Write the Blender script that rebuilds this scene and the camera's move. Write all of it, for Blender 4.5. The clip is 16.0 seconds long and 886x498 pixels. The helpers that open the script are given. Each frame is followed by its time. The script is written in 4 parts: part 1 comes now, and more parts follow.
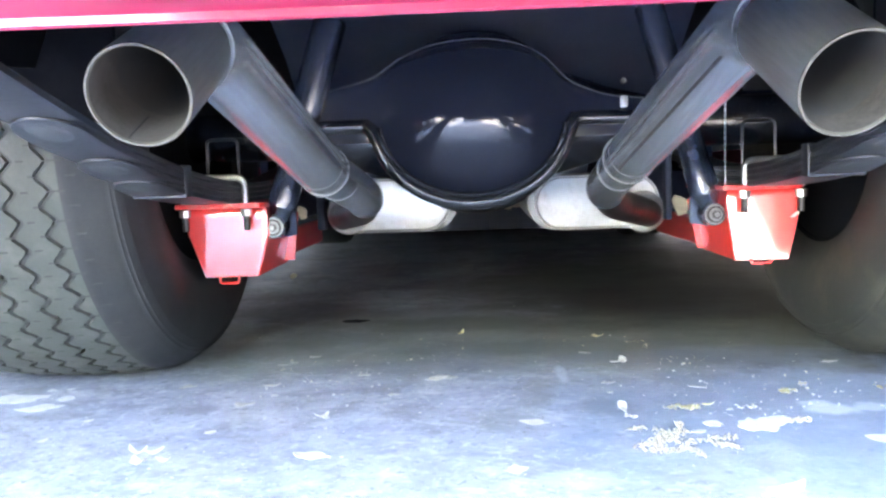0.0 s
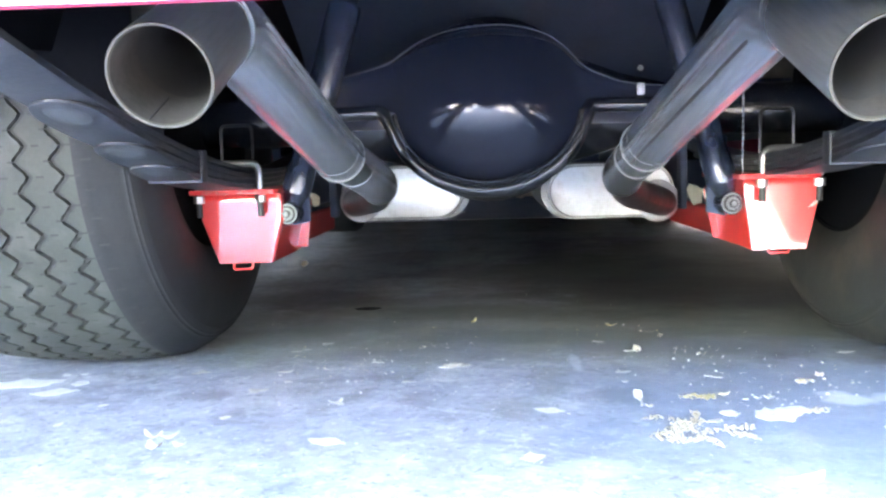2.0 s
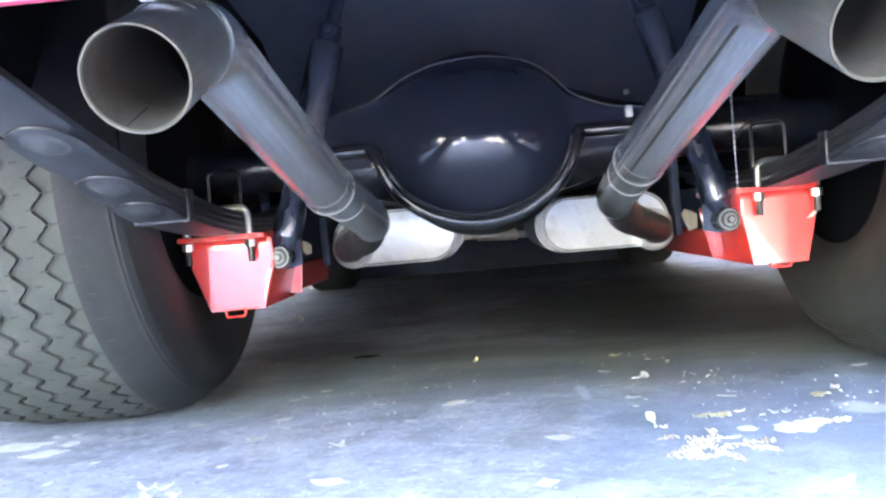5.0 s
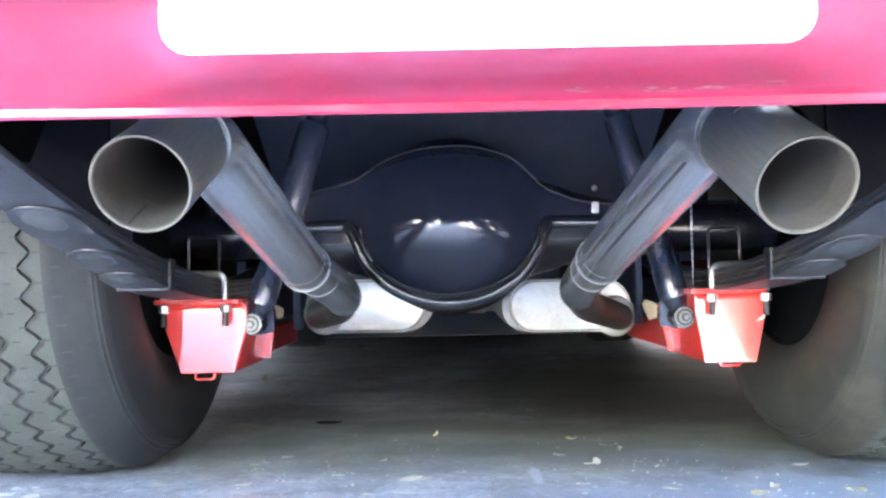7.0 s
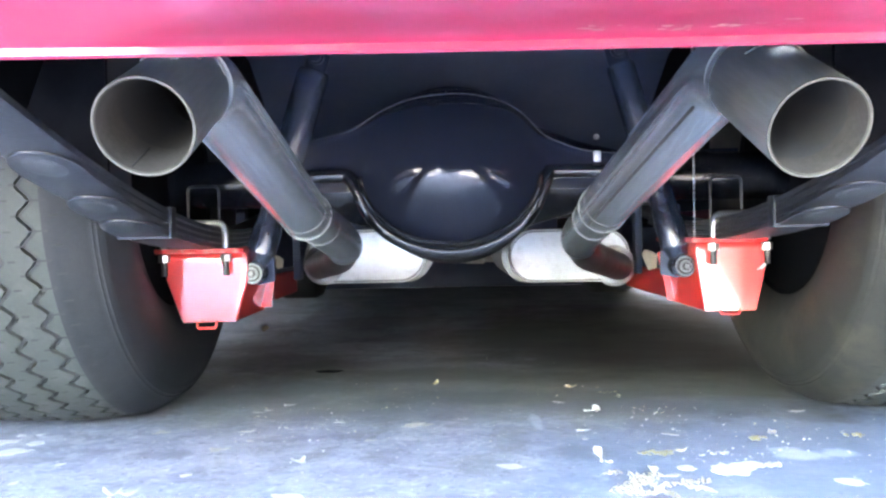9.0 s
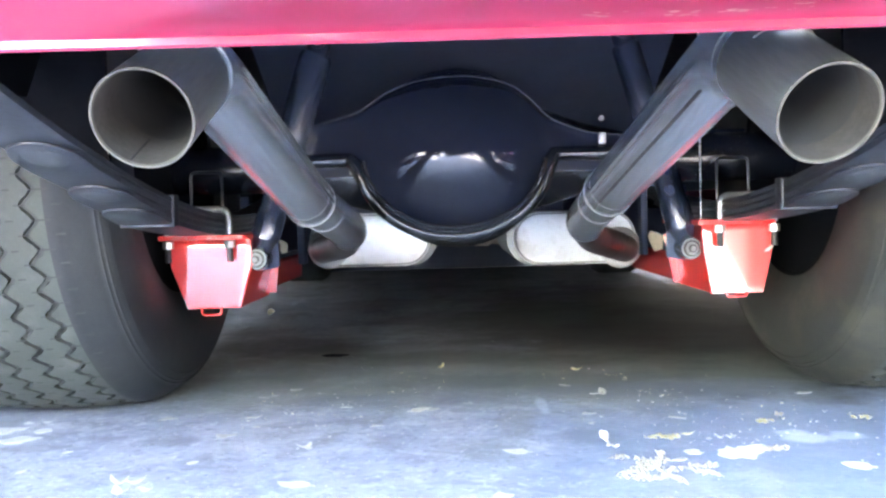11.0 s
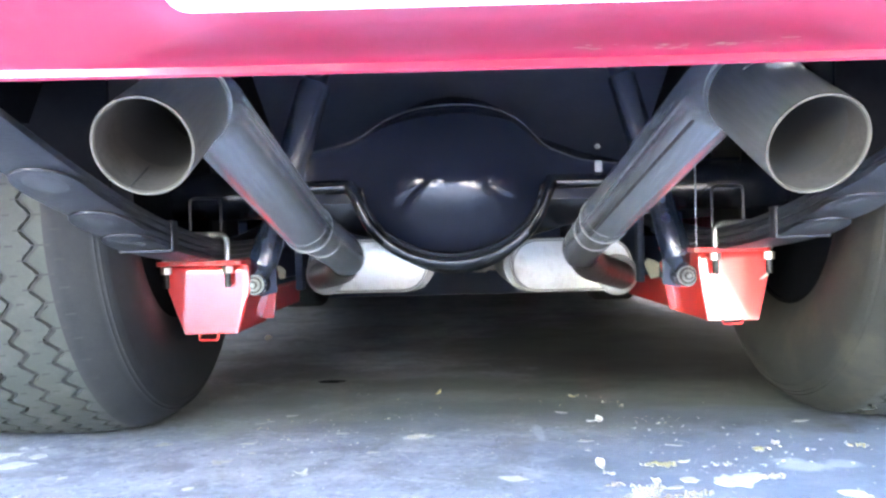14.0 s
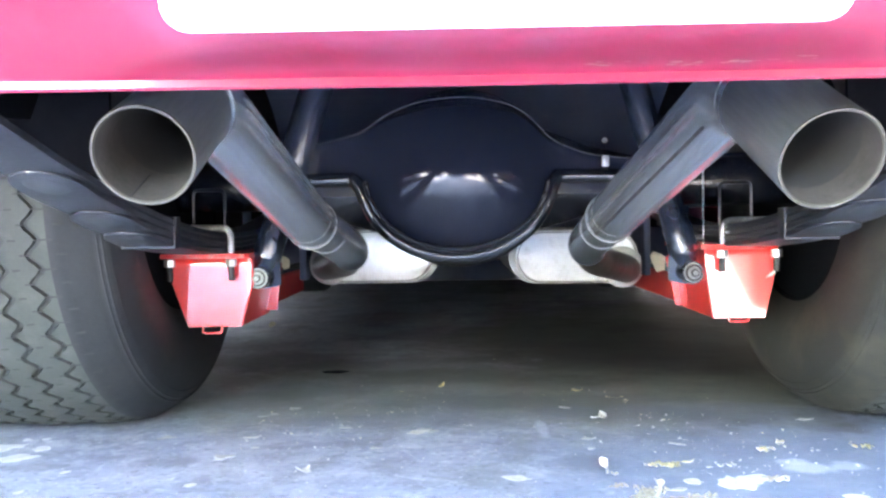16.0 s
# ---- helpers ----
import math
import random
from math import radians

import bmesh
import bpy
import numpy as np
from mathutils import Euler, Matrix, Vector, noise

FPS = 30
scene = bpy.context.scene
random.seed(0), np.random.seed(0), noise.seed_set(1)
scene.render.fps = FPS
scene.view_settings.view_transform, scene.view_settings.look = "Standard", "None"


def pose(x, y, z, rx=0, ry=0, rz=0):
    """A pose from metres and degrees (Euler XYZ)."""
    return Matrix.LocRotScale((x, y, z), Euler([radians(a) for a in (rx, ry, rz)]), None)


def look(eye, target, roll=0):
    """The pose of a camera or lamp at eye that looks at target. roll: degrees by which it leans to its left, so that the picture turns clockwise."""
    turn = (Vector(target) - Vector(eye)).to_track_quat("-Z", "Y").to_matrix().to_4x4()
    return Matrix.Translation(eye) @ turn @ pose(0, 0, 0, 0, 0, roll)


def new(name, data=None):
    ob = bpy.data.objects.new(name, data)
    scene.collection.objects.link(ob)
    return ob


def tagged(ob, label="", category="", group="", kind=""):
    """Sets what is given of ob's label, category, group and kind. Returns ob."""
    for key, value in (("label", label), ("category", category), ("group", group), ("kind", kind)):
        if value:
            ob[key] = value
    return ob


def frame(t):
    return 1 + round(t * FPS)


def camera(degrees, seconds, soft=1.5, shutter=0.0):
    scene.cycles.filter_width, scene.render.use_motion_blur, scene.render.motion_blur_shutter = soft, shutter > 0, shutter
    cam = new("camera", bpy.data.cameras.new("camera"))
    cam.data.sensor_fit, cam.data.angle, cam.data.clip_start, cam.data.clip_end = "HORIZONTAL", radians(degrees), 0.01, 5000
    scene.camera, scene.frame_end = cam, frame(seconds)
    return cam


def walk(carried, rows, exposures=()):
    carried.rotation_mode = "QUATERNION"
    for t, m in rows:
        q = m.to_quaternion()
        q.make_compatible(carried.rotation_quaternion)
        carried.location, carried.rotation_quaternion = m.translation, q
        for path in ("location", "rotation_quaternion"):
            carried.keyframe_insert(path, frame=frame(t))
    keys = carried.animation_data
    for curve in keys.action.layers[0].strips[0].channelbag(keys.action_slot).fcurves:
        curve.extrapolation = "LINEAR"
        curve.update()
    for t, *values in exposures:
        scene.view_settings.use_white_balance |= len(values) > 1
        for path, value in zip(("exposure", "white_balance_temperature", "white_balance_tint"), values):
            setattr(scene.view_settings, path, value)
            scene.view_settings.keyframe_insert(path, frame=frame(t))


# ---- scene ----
EXPOSURE = 7.16
cam = camera(56.8, 16.0, soft=2.5)
PATH = [
    (0, (0.1119, 0.1537, 0.3143), (0.0190, 2.1430, 0.1295), -1.96),
    (0.5, (0.1098, 0.1549, 0.3130), (0.0149, 2.1438, 0.1242), -1.83),
    (1, (0.1089, 0.1564, 0.3136), (0.0073, 2.1446, 0.1226), -1.68),
    (1.5, (0.1068, 0.1557, 0.3121), (0.0048, 2.1429, 0.1098), -1.71),
    (2, (0.1024, 0.1585, 0.3108), (-0.0117, 2.1443, 0.1013), -1.65),
    (2.5, (0.1066, 0.1588, 0.3104), (-0.0036, 2.1444, 0.0970), -1.67),
    (3, (0.1139, 0.1588, 0.3117), (0.0253, 2.1453, 0.0966), -1.65),
    (3.5, (0.1163, 0.1573, 0.3108), (0.0304, 2.1438, 0.0954), -1.79),
    (4, (0.1114, 0.1605, 0.3122), (0.0213, 2.1466, 0.0945), -1.64),
    (4.5, (0.1048, 0.1669, 0.2755), (-0.0128, 2.1522, 0.0642), -4.02),
    (5, (0.0968, 0.1816, 0.2681), (0.0047, 2.1785, 0.2050), -4.98),
    (5.2, (0.0985, 0.1857, 0.2750), (0.0195, 2.1841, 0.2840), -4.87),
    (7.3, (0.1050, 0.1230, 0.3020), (0.0810, 2.1210, 0.3780), -0.70),
    (7.5, (0.0973, 0.1264, 0.2981), (0.0682, 2.1255, 0.3522), -0.63),
    (8, (0.0961, 0.1257, 0.2981), (0.0710, 2.1255, 0.3175), -1.15),
    (8.5, (0.0973, 0.1279, 0.2967), (0.0761, 2.1277, 0.2862), -1.22),
    (9, (0.0975, 0.1308, 0.2964), (0.0853, 2.1303, 0.2568), -1.08),
    (9.2, (0.0980, 0.1315, 0.2966), (0.0820, 2.1310, 0.2475), -1.10),
    (11.3, (0.0986, 0.1376, 0.3035), (0.0747, 2.1355, 0.2146), -1.65),
    (11.5, (0.0992, 0.1372, 0.3034), (0.0801, 2.1356, 0.2263), -1.65),
    (12, (0.0971, 0.1354, 0.3028), (0.0743, 2.1347, 0.2543), -1.75),
    (12.5, (0.0913, 0.1374, 0.3008), (0.0544, 2.1368, 0.2662), -1.81),
    (13, (0.0902, 0.1360, 0.2990), (0.0451, 2.1353, 0.2712), -1.86),
    (13.5, (0.0951, 0.1344, 0.3018), (0.0590, 2.1340, 0.2778), -1.69),
    (14, (0.1006, 0.1310, 0.3036), (0.0802, 2.1307, 0.2794), -1.35),
    (14.5, (0.0956, 0.1318, 0.3036), (0.0606, 2.1313, 0.2757), -1.03),
    (15, (0.0900, 0.1339, 0.3025), (0.0526, 2.1332, 0.2693), -0.93),
    (15.5, (0.0917, 0.1314, 0.3006), (0.0527, 2.1307, 0.2639), -0.89),
    (15.8, (0.0940, 0.1325, 0.3012), (0.0650, 2.1317, 0.2640), -0.88),
    (16, (0.1008, 0.1399, 0.3243), (0.0683, 2.1384, 0.2552), -0.87),
]
walk(cam, [(t, look(eye, target, roll)) for t, eye, target, roll in PATH],
     exposures=[(t, EXPOSURE + more, 8000, 12) for t, more in ((0, 0.08), (4, 0.07), (5.2, 0.05), (7.3, 0.20), (9.2, 0.16), (12, 0.11), (15, 0.08), (16, 0.04))])

# ---- light: open shade cast by added unseen walls, sunlit drive further back ----
SUN_ELEV, SUN_AZ = 64.0, 80.0          # azimuth from +y towards -x
world = bpy.data.worlds.new("sky")
scene.world = world
world.use_nodes = True
wn = world.node_tree.nodes
sky = wn.new("ShaderNodeTexSky")
sky.sky_type = "NISHITA"
sky.sun_disc = False
sky.sun_elevation = radians(SUN_ELEV)
sky.sun_rotation = radians(-SUN_AZ)
wn["Background"].inputs["Strength"].default_value = 0.15
world.node_tree.links.new(sky.outputs["Color"], wn["Background"].inputs["Color"])
sun = new("sun", bpy.data.lights.new("sun", "SUN"))
sun.data.energy, sun.data.angle, sun.data.color = 2.4, radians(0.5), (1.0, 0.95, 0.87)
_se, _sa = radians(SUN_ELEV), radians(SUN_AZ)
sun.matrix_world = look((-math.sin(_sa) * math.cos(_se) * 30, math.cos(_sa) * math.cos(_se) * 30, math.sin(_se) * 30), (0, 0, 0))


# ---- materials ----
def material(name, base, rough=0.5, metal=0.0, vary=0.15, scale=8.0, bump=0.0, bump_scale=200.0, coat=0.0,
             dirt=None, dirt_amount=0.0, dirt_scale=14.0, stretch=(1, 1, 1), rough_vary=0.1, spec=0.5, coat_rough=0.05, coat_ior=1.5, dirt_detail=9.0, turn=(0, 0, 0)):
    """Base colour broken up at two scales, a second tone in patches, and fine relief."""
    m = bpy.data.materials.new(name)
    m.use_nodes = True
    nt = m.node_tree
    n, link = nt.nodes, nt.links.new
    bsdf = n["Principled BSDF"]
    tc = n.new("ShaderNodeTexCoord")
    mp = n.new("ShaderNodeMapping")
    mp.vector_type = "TEXTURE"
    mp.inputs["Rotation"].default_value = [radians(a) for a in turn]
    mp.inputs["Scale"].default_value = [1 / a for a in stretch]
    link(tc.outputs["Object"], mp.inputs["Vector"])

    def noise_at(s, detail=6.0, roughness=0.6):
        t = n.new("ShaderNodeTexNoise")
        t.inputs["Scale"].default_value, t.inputs["Detail"].default_value, t.inputs["Roughness"].default_value = s, detail, roughness
        link(mp.outputs["Vector"], t.inputs["Vector"])
        return t

    big, fine = noise_at(scale), noise_at(scale * 11)
    mix = n.new("ShaderNodeMix")
    mix.data_type = "FLOAT"
    mix.inputs[0].default_value = 0.45
    link(big.outputs["Fac"], mix.inputs[2])
    link(fine.outputs["Fac"], mix.inputs[3])
    ramp = n.new("ShaderNodeValToRGB")
    ramp.color_ramp.elements[0].position, ramp.color_ramp.elements[1].position = 0.32, 0.68
    ramp.color_ramp.elements[0].color = (*[max(0, c * (1 - vary)) for c in base], 1)
    ramp.color_ramp.elements[1].color = (*[min(1, c * (1 + vary)) for c in base], 1)
    link(mix.outputs[0], ramp.inputs["Fac"])
    colour = ramp.outputs["Color"]
    if dirt:
        spots = noise_at(dirt_scale, dirt_detail, 0.6)
        cut = n.new("ShaderNodeMapRange")
        cut.inputs["From Min"].default_value, cut.inputs["From Max"].default_value = 0.5, 0.72
        cut.inputs["To Max"].default_value = dirt_amount
        link(spots.outputs["Fac"], cut.inputs["Value"])
        over = n.new("ShaderNodeMix")
        over.data_type = "RGBA"
        link(cut.outputs["Result"], over.inputs[0])
        link(colour, over.inputs[6])
        over.inputs[7].default_value = (*dirt, 1)
        colour = over.outputs[2]
    link(colour, bsdf.inputs["Base Color"])
    rr = n.new("ShaderNodeMapRange")
    rr.inputs["To Min"].default_value, rr.inputs["To Max"].default_value = max(0.02, rough - rough_vary), min(1, rough + rough_vary)
    link(fine.outputs["Fac"], rr.inputs["Value"])
    link(rr.outputs["Result"], bsdf.inputs["Roughness"])
    bsdf.inputs["Metallic"].default_value = metal
    bsdf.inputs["Specular IOR Level"].default_value = spec
    bsdf.inputs["Coat Weight"].default_value = coat
    bsdf.inputs["Coat Roughness"].default_value = coat_rough
    bsdf.inputs["Coat IOR"].default_value = coat_ior
    if bump:
        grain = noise_at(bump_scale, 4.0)
        b = n.new("ShaderNodeBump")
        b.inputs["Strength"].default_value, b.inputs["Distance"].default_value = bump, 0.002
        link(grain.outputs["Fac"], b.inputs["Height"])
        link(b.outputs["Normal"], bsdf.inputs["Normal"])
    return m


def concrete(name):
    """Worn blue-grey floor paint: cloudy tone, dark blotches, pale scuffs and specks."""
    m = bpy.data.materials.new(name)
    m.use_nodes = True
    n, link = m.node_tree.nodes, m.node_tree.links.new
    bsdf = n["Principled BSDF"]
    tc = n.new("ShaderNodeTexCoord")

    def cloud(scale, detail, stretch=(1, 1, 1), turn=0.0, distort=0.0):
        mp = n.new("ShaderNodeMapping")
        mp.inputs["Scale"].default_value, mp.inputs["Rotation"].default_value = stretch, (0, 0, radians(turn))
        link(tc.outputs["Object"], mp.inputs["Vector"])
        t = n.new("ShaderNodeTexNoise")
        t.inputs["Scale"].default_value, t.inputs["Detail"].default_value = scale, detail
        t.inputs["Roughness"].default_value, t.inputs["Distortion"].default_value = 0.64, distort
        link(mp.outputs["Vector"], t.inputs["Vector"])
        return t.outputs["Fac"]

    def layer(under, fac, lo, hi, amount, colour):
        cut = n.new("ShaderNodeMapRange")
        cut.inputs["From Min"].default_value, cut.inputs["From Max"].default_value, cut.inputs["To Max"].default_value = lo, hi, amount
        link(fac, cut.inputs["Value"])
        mix = n.new("ShaderNodeMix")
        mix.data_type = "RGBA"
        link(cut.outputs["Result"], mix.inputs[0])
        link(under, mix.inputs[6])
        mix.inputs[7].default_value = (*colour, 1)
        return mix.outputs[2]

    ramp = n.new("ShaderNodeValToRGB")
    ramp.color_ramp.elements[0].position, ramp.color_ramp.elements[1].position = 0.30, 0.70
    ramp.color_ramp.elements[0].color, ramp.color_ramp.elements[1].color = (0.215, 0.238, 0.300, 1), (0.410, 0.422, 0.478, 1)
    link(cloud(3.2, 9, distort=0.3), ramp.inputs["Fac"])
    c = ramp.outputs["Color"]
    # dark rubbed blotches, large and small
    c = layer(c, cloud(5.5, 9, (1, 1.25, 1), 12, 0.4), 0.52, 0.66, 0.5, (0.125, 0.14, 0.175))
    c = layer(c, cloud(15.0, 8, (1, 1.2, 1), 40, 0.5), 0.53, 0.65, 0.42, (0.12, 0.135, 0.16))
    c = layer(c, cloud(36.0, 8, (1, 1.2, 1), 10, 0.4), 0.54, 0.65, 0.35, (0.13, 0.15, 0.175))
    # chalky bloom and scuffs
    c = layer(c, cloud(8.0, 10, (1, 1.2, 1), -12, 0.5), 0.55, 0.68, 0.45, (0.585, 0.575, 0.59))
    c = layer(c, cloud(26.0, 9, (1, 1.2, 1), 20, 0.4), 0.53, 0.66, 0.45, (0.545, 0.545, 0.565))
    c = layer(c, cloud(60.0, 7, (1, 1.2, 1), 75, 0.4), 0.55, 0.64, 0.4, (0.58, 0.60, 0.62))
    c = layer(c, cloud(11.0, 9, (0.35, 2.2, 1), 28, 0.3), 0.65, 0.69, 0.4, (0.60, 0.62, 0.65))
    # brown-green grime
    c = layer(c, cloud(4.2, 9, (1.1, 0.9, 1), 70, 0.9), 0.53, 0.64, 0.45, (0.15, 0.16, 0.125))
    # grit
    c = layer(c, cloud(75.0, 6, (1, 1.2, 1), 65, 0.3), 0.58, 0.65, 0.6, (0.11, 0.12, 0.14))
    c = layer(c, cloud(130.0, 3), 0.66, 0.69, 0.75, (0.72, 0.71, 0.66))
    link(c, bsdf.inputs["Base Color"])
    rr = n.new("ShaderNodeMapRange")
    rr.inputs["To Min"].default_value, rr.inputs["To Max"].default_value = 0.45, 0.75
    link(cloud(5.0, 7), rr.inputs["Value"])
    link(rr.outputs["Result"], bsdf.inputs["Roughness"])
    bsdf.inputs["Specular IOR Level"].default_value = 0.35
    b = n.new("ShaderNodeBump")
    b.inputs["Strength"].default_value, b.inputs["Distance"].default_value = 0.25, 0.002
    link(cloud(70.0, 6), b.inputs["Height"])
    link(b.outputs["Normal"], bsdf.inputs["Normal"])
    return m


CONCRETE = concrete("painted_concrete")


def stained_or_shaded(m, centre, reach, colour, amount=0.7, ragged=4.5):
    """A ragged patch of floor tone: an old stain, a mark or painted-in shade."""
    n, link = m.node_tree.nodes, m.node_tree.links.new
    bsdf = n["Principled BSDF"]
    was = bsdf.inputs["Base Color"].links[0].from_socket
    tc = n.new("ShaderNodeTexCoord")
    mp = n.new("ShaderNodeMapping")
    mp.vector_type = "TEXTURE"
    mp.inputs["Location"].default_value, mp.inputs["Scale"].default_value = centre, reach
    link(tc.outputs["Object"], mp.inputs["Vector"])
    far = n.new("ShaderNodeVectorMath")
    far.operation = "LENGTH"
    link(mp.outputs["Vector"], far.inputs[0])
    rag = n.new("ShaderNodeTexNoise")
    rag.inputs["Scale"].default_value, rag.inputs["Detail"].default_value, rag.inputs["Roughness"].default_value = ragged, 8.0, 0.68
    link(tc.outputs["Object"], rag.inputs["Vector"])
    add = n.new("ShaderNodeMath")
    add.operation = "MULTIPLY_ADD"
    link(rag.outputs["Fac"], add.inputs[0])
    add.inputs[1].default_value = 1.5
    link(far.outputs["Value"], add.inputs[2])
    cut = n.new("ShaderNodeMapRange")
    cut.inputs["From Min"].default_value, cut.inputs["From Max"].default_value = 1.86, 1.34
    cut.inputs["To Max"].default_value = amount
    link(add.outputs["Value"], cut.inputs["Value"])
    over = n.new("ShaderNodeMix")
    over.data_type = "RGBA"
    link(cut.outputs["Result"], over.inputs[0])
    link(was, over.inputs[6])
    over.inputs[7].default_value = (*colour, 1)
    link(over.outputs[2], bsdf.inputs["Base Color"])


stained_or_shaded(CONCRETE, (0.68, 1.17, 0), (0.50, 0.36, 1), (0.165, 0.215, 0.285), 0.75, 6)      # deeper blue painted in to dim the overlit ground at the right
BROWN_OIL_SHADE, OLIVE, WORN, SMEAR = (0.13, 0.095, 0.08), (0.19, 0.20, 0.145), (0.60, 0.63, 0.69), (0.13, 0.145, 0.165)
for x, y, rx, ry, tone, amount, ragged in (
        # brown and olive oil under the axle, and shade painted in at the right
        (0.11, 2.16, 0.16, 0.22, BROWN_OIL_SHADE, 0.45, 8), (-0.16, 2.87, 0.16, 0.25, BROWN_OIL_SHADE, 0.35, 8), (-0.45, 2.2, 0.2, 0.25, BROWN_OIL_SHADE, 0.35, 8), (0.68, 2.1, 0.42, 0.65, BROWN_OIL_SHADE, 0.8, 6),
        # the two widest near-black patches paint in shade at the right
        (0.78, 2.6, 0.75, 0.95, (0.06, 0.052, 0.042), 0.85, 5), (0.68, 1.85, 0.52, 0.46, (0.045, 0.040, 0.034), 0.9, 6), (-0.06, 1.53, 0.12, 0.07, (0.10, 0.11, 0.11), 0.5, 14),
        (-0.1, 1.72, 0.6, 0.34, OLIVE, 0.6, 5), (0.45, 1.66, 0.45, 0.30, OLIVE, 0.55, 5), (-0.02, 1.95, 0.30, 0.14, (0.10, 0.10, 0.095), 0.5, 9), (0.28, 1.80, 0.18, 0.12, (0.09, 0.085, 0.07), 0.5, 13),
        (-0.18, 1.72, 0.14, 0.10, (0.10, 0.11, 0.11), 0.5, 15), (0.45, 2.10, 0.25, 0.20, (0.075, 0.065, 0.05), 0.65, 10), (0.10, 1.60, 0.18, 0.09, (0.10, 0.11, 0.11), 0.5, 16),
        # the broad first patch is shade put into the floor; the rest are stains
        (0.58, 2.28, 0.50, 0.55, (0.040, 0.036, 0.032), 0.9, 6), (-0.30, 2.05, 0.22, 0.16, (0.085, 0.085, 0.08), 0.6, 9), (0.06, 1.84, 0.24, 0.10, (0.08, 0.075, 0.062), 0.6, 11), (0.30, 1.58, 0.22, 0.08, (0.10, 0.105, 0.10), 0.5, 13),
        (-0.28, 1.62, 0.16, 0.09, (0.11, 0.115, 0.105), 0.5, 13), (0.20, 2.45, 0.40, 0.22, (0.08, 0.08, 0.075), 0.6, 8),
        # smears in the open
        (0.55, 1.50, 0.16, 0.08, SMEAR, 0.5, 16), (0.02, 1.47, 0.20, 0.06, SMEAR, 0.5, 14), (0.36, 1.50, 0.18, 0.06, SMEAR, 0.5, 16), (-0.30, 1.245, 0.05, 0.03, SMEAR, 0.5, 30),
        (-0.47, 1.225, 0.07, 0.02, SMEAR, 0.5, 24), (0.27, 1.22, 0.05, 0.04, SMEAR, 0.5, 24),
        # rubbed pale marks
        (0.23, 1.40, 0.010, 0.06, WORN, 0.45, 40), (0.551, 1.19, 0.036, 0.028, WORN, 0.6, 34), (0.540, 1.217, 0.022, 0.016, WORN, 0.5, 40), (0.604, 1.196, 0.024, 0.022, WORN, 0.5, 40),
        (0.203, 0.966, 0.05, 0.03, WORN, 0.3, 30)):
    stained_or_shaded(CONCRETE, (x, y, 0), (rx, ry, 1), tone, amount, ragged)
# its patchy second tone mixes dust with a painted-in bluish reflection
RED = material("red_car_paint", (0.215, 0.010, 0.034), 0.5, vary=0.03, scale=1.5, coat=0.5, coat_rough=0.10, rough_vary=0.04, spec=0.2, dirt=(0.20, 0.05, 0.10), dirt_amount=0.6, dirt_scale=4.5)
RED_PAINT = material("red_bracket_paint", (0.72, 0.052, 0.045), 0.34, vary=0.07, scale=20, coat=1.0, coat_rough=0.05, coat_ior=1.8, rough_vary=0.06, spec=0.1)
RED_WORN = material("worn_red_paint", (0.55, 0.022, 0.018), 0.4, vary=0.1, scale=20, dirt=(0.24, 0.17, 0.13), dirt_amount=0.9, dirt_scale=55, dirt_detail=4)
BLACK_GLOSS = material("black_gloss_paint", (0.013, 0.016, 0.026), 0.09, vary=0.05, scale=6, rough_vary=0.01, spec=0.45)
BLACK_SEMI = material("black_axle_paint", (0.0075, 0.0085, 0.011), 0.24, vary=0.3, scale=18, bump=0.06, bump_scale=70, spec=0.4)
BLACK_SATIN = material("black_chassis_paint", (0.058, 0.069, 0.102), 0.6, vary=0.15, scale=12, bump=0.15, bump_scale=120, rough_vary=0.1, spec=0.16)
BLACK_LUMPY = material("black_flange_paint", (0.010, 0.012, 0.016), 0.14, vary=0.2, scale=20, bump=0.35, bump_scale=85, rough_vary=0.05, spec=0.55)
SEAM_PAINT = material("worn_weld_paint", (0.034, 0.037, 0.045), 0.35, vary=0.4, scale=40, bump=0.3, bump_scale=300)
BLACK_DEEP = material("black_housing_paint", (0.015, 0.019, 0.031), 0.4, vary=0.3, scale=18, bump=0.03, bump_scale=120, spec=0.06)
SPRING_PAINT = material("spring_steel_paint", (0.017, 0.018, 0.021), 0.42, vary=0.3, scale=22, bump=0.15, bump_scale=180,
                        dirt=(0.06, 0.06, 0.062), dirt_amount=0.4, dirt_scale=16)
SPRING_DARK = material("black_bolt_paint", (0.010, 0.011, 0.013), 0.3, vary=0.3, scale=60)
TIP_PAD = material("grey_spring_pad", (0.038, 0.040, 0.041), 0.5, vary=0.25, scale=60)
SHOCK_PAINT = material("shock_absorber_paint", (0.019, 0.025, 0.042), 0.25, vary=0.05, scale=6, rough_vary=0.0, spec=1.0)
PIPE = material("bare_exhaust_steel", (0.47, 0.50, 0.53), 0.26, metal=0.88, vary=0.3, scale=42, stretch=(1, 0.05, 1), turn=(-14.5, 0, 0),
                dirt=(0.16, 0.155, 0.14), dirt_amount=0.5, dirt_scale=18, rough_vary=0.02, dirt_detail=4)
TIP = material("bare_tip_steel", (0.25, 0.26, 0.255), 0.29, metal=0.88, vary=0.18, scale=30, stretch=(1, 0.07, 1), turn=(25, 0, 0),
               dirt=(0.15, 0.15, 0.125), dirt_amount=0.35, dirt_scale=9, rough_vary=0.02, dirt_detail=2)
PIPE_IN = material("dark_pipe_bore", (0.036, 0.032, 0.028), 0.65, metal=0.15, vary=0.35, scale=20, bump=0.2, bump_scale=200, spec=0.1,
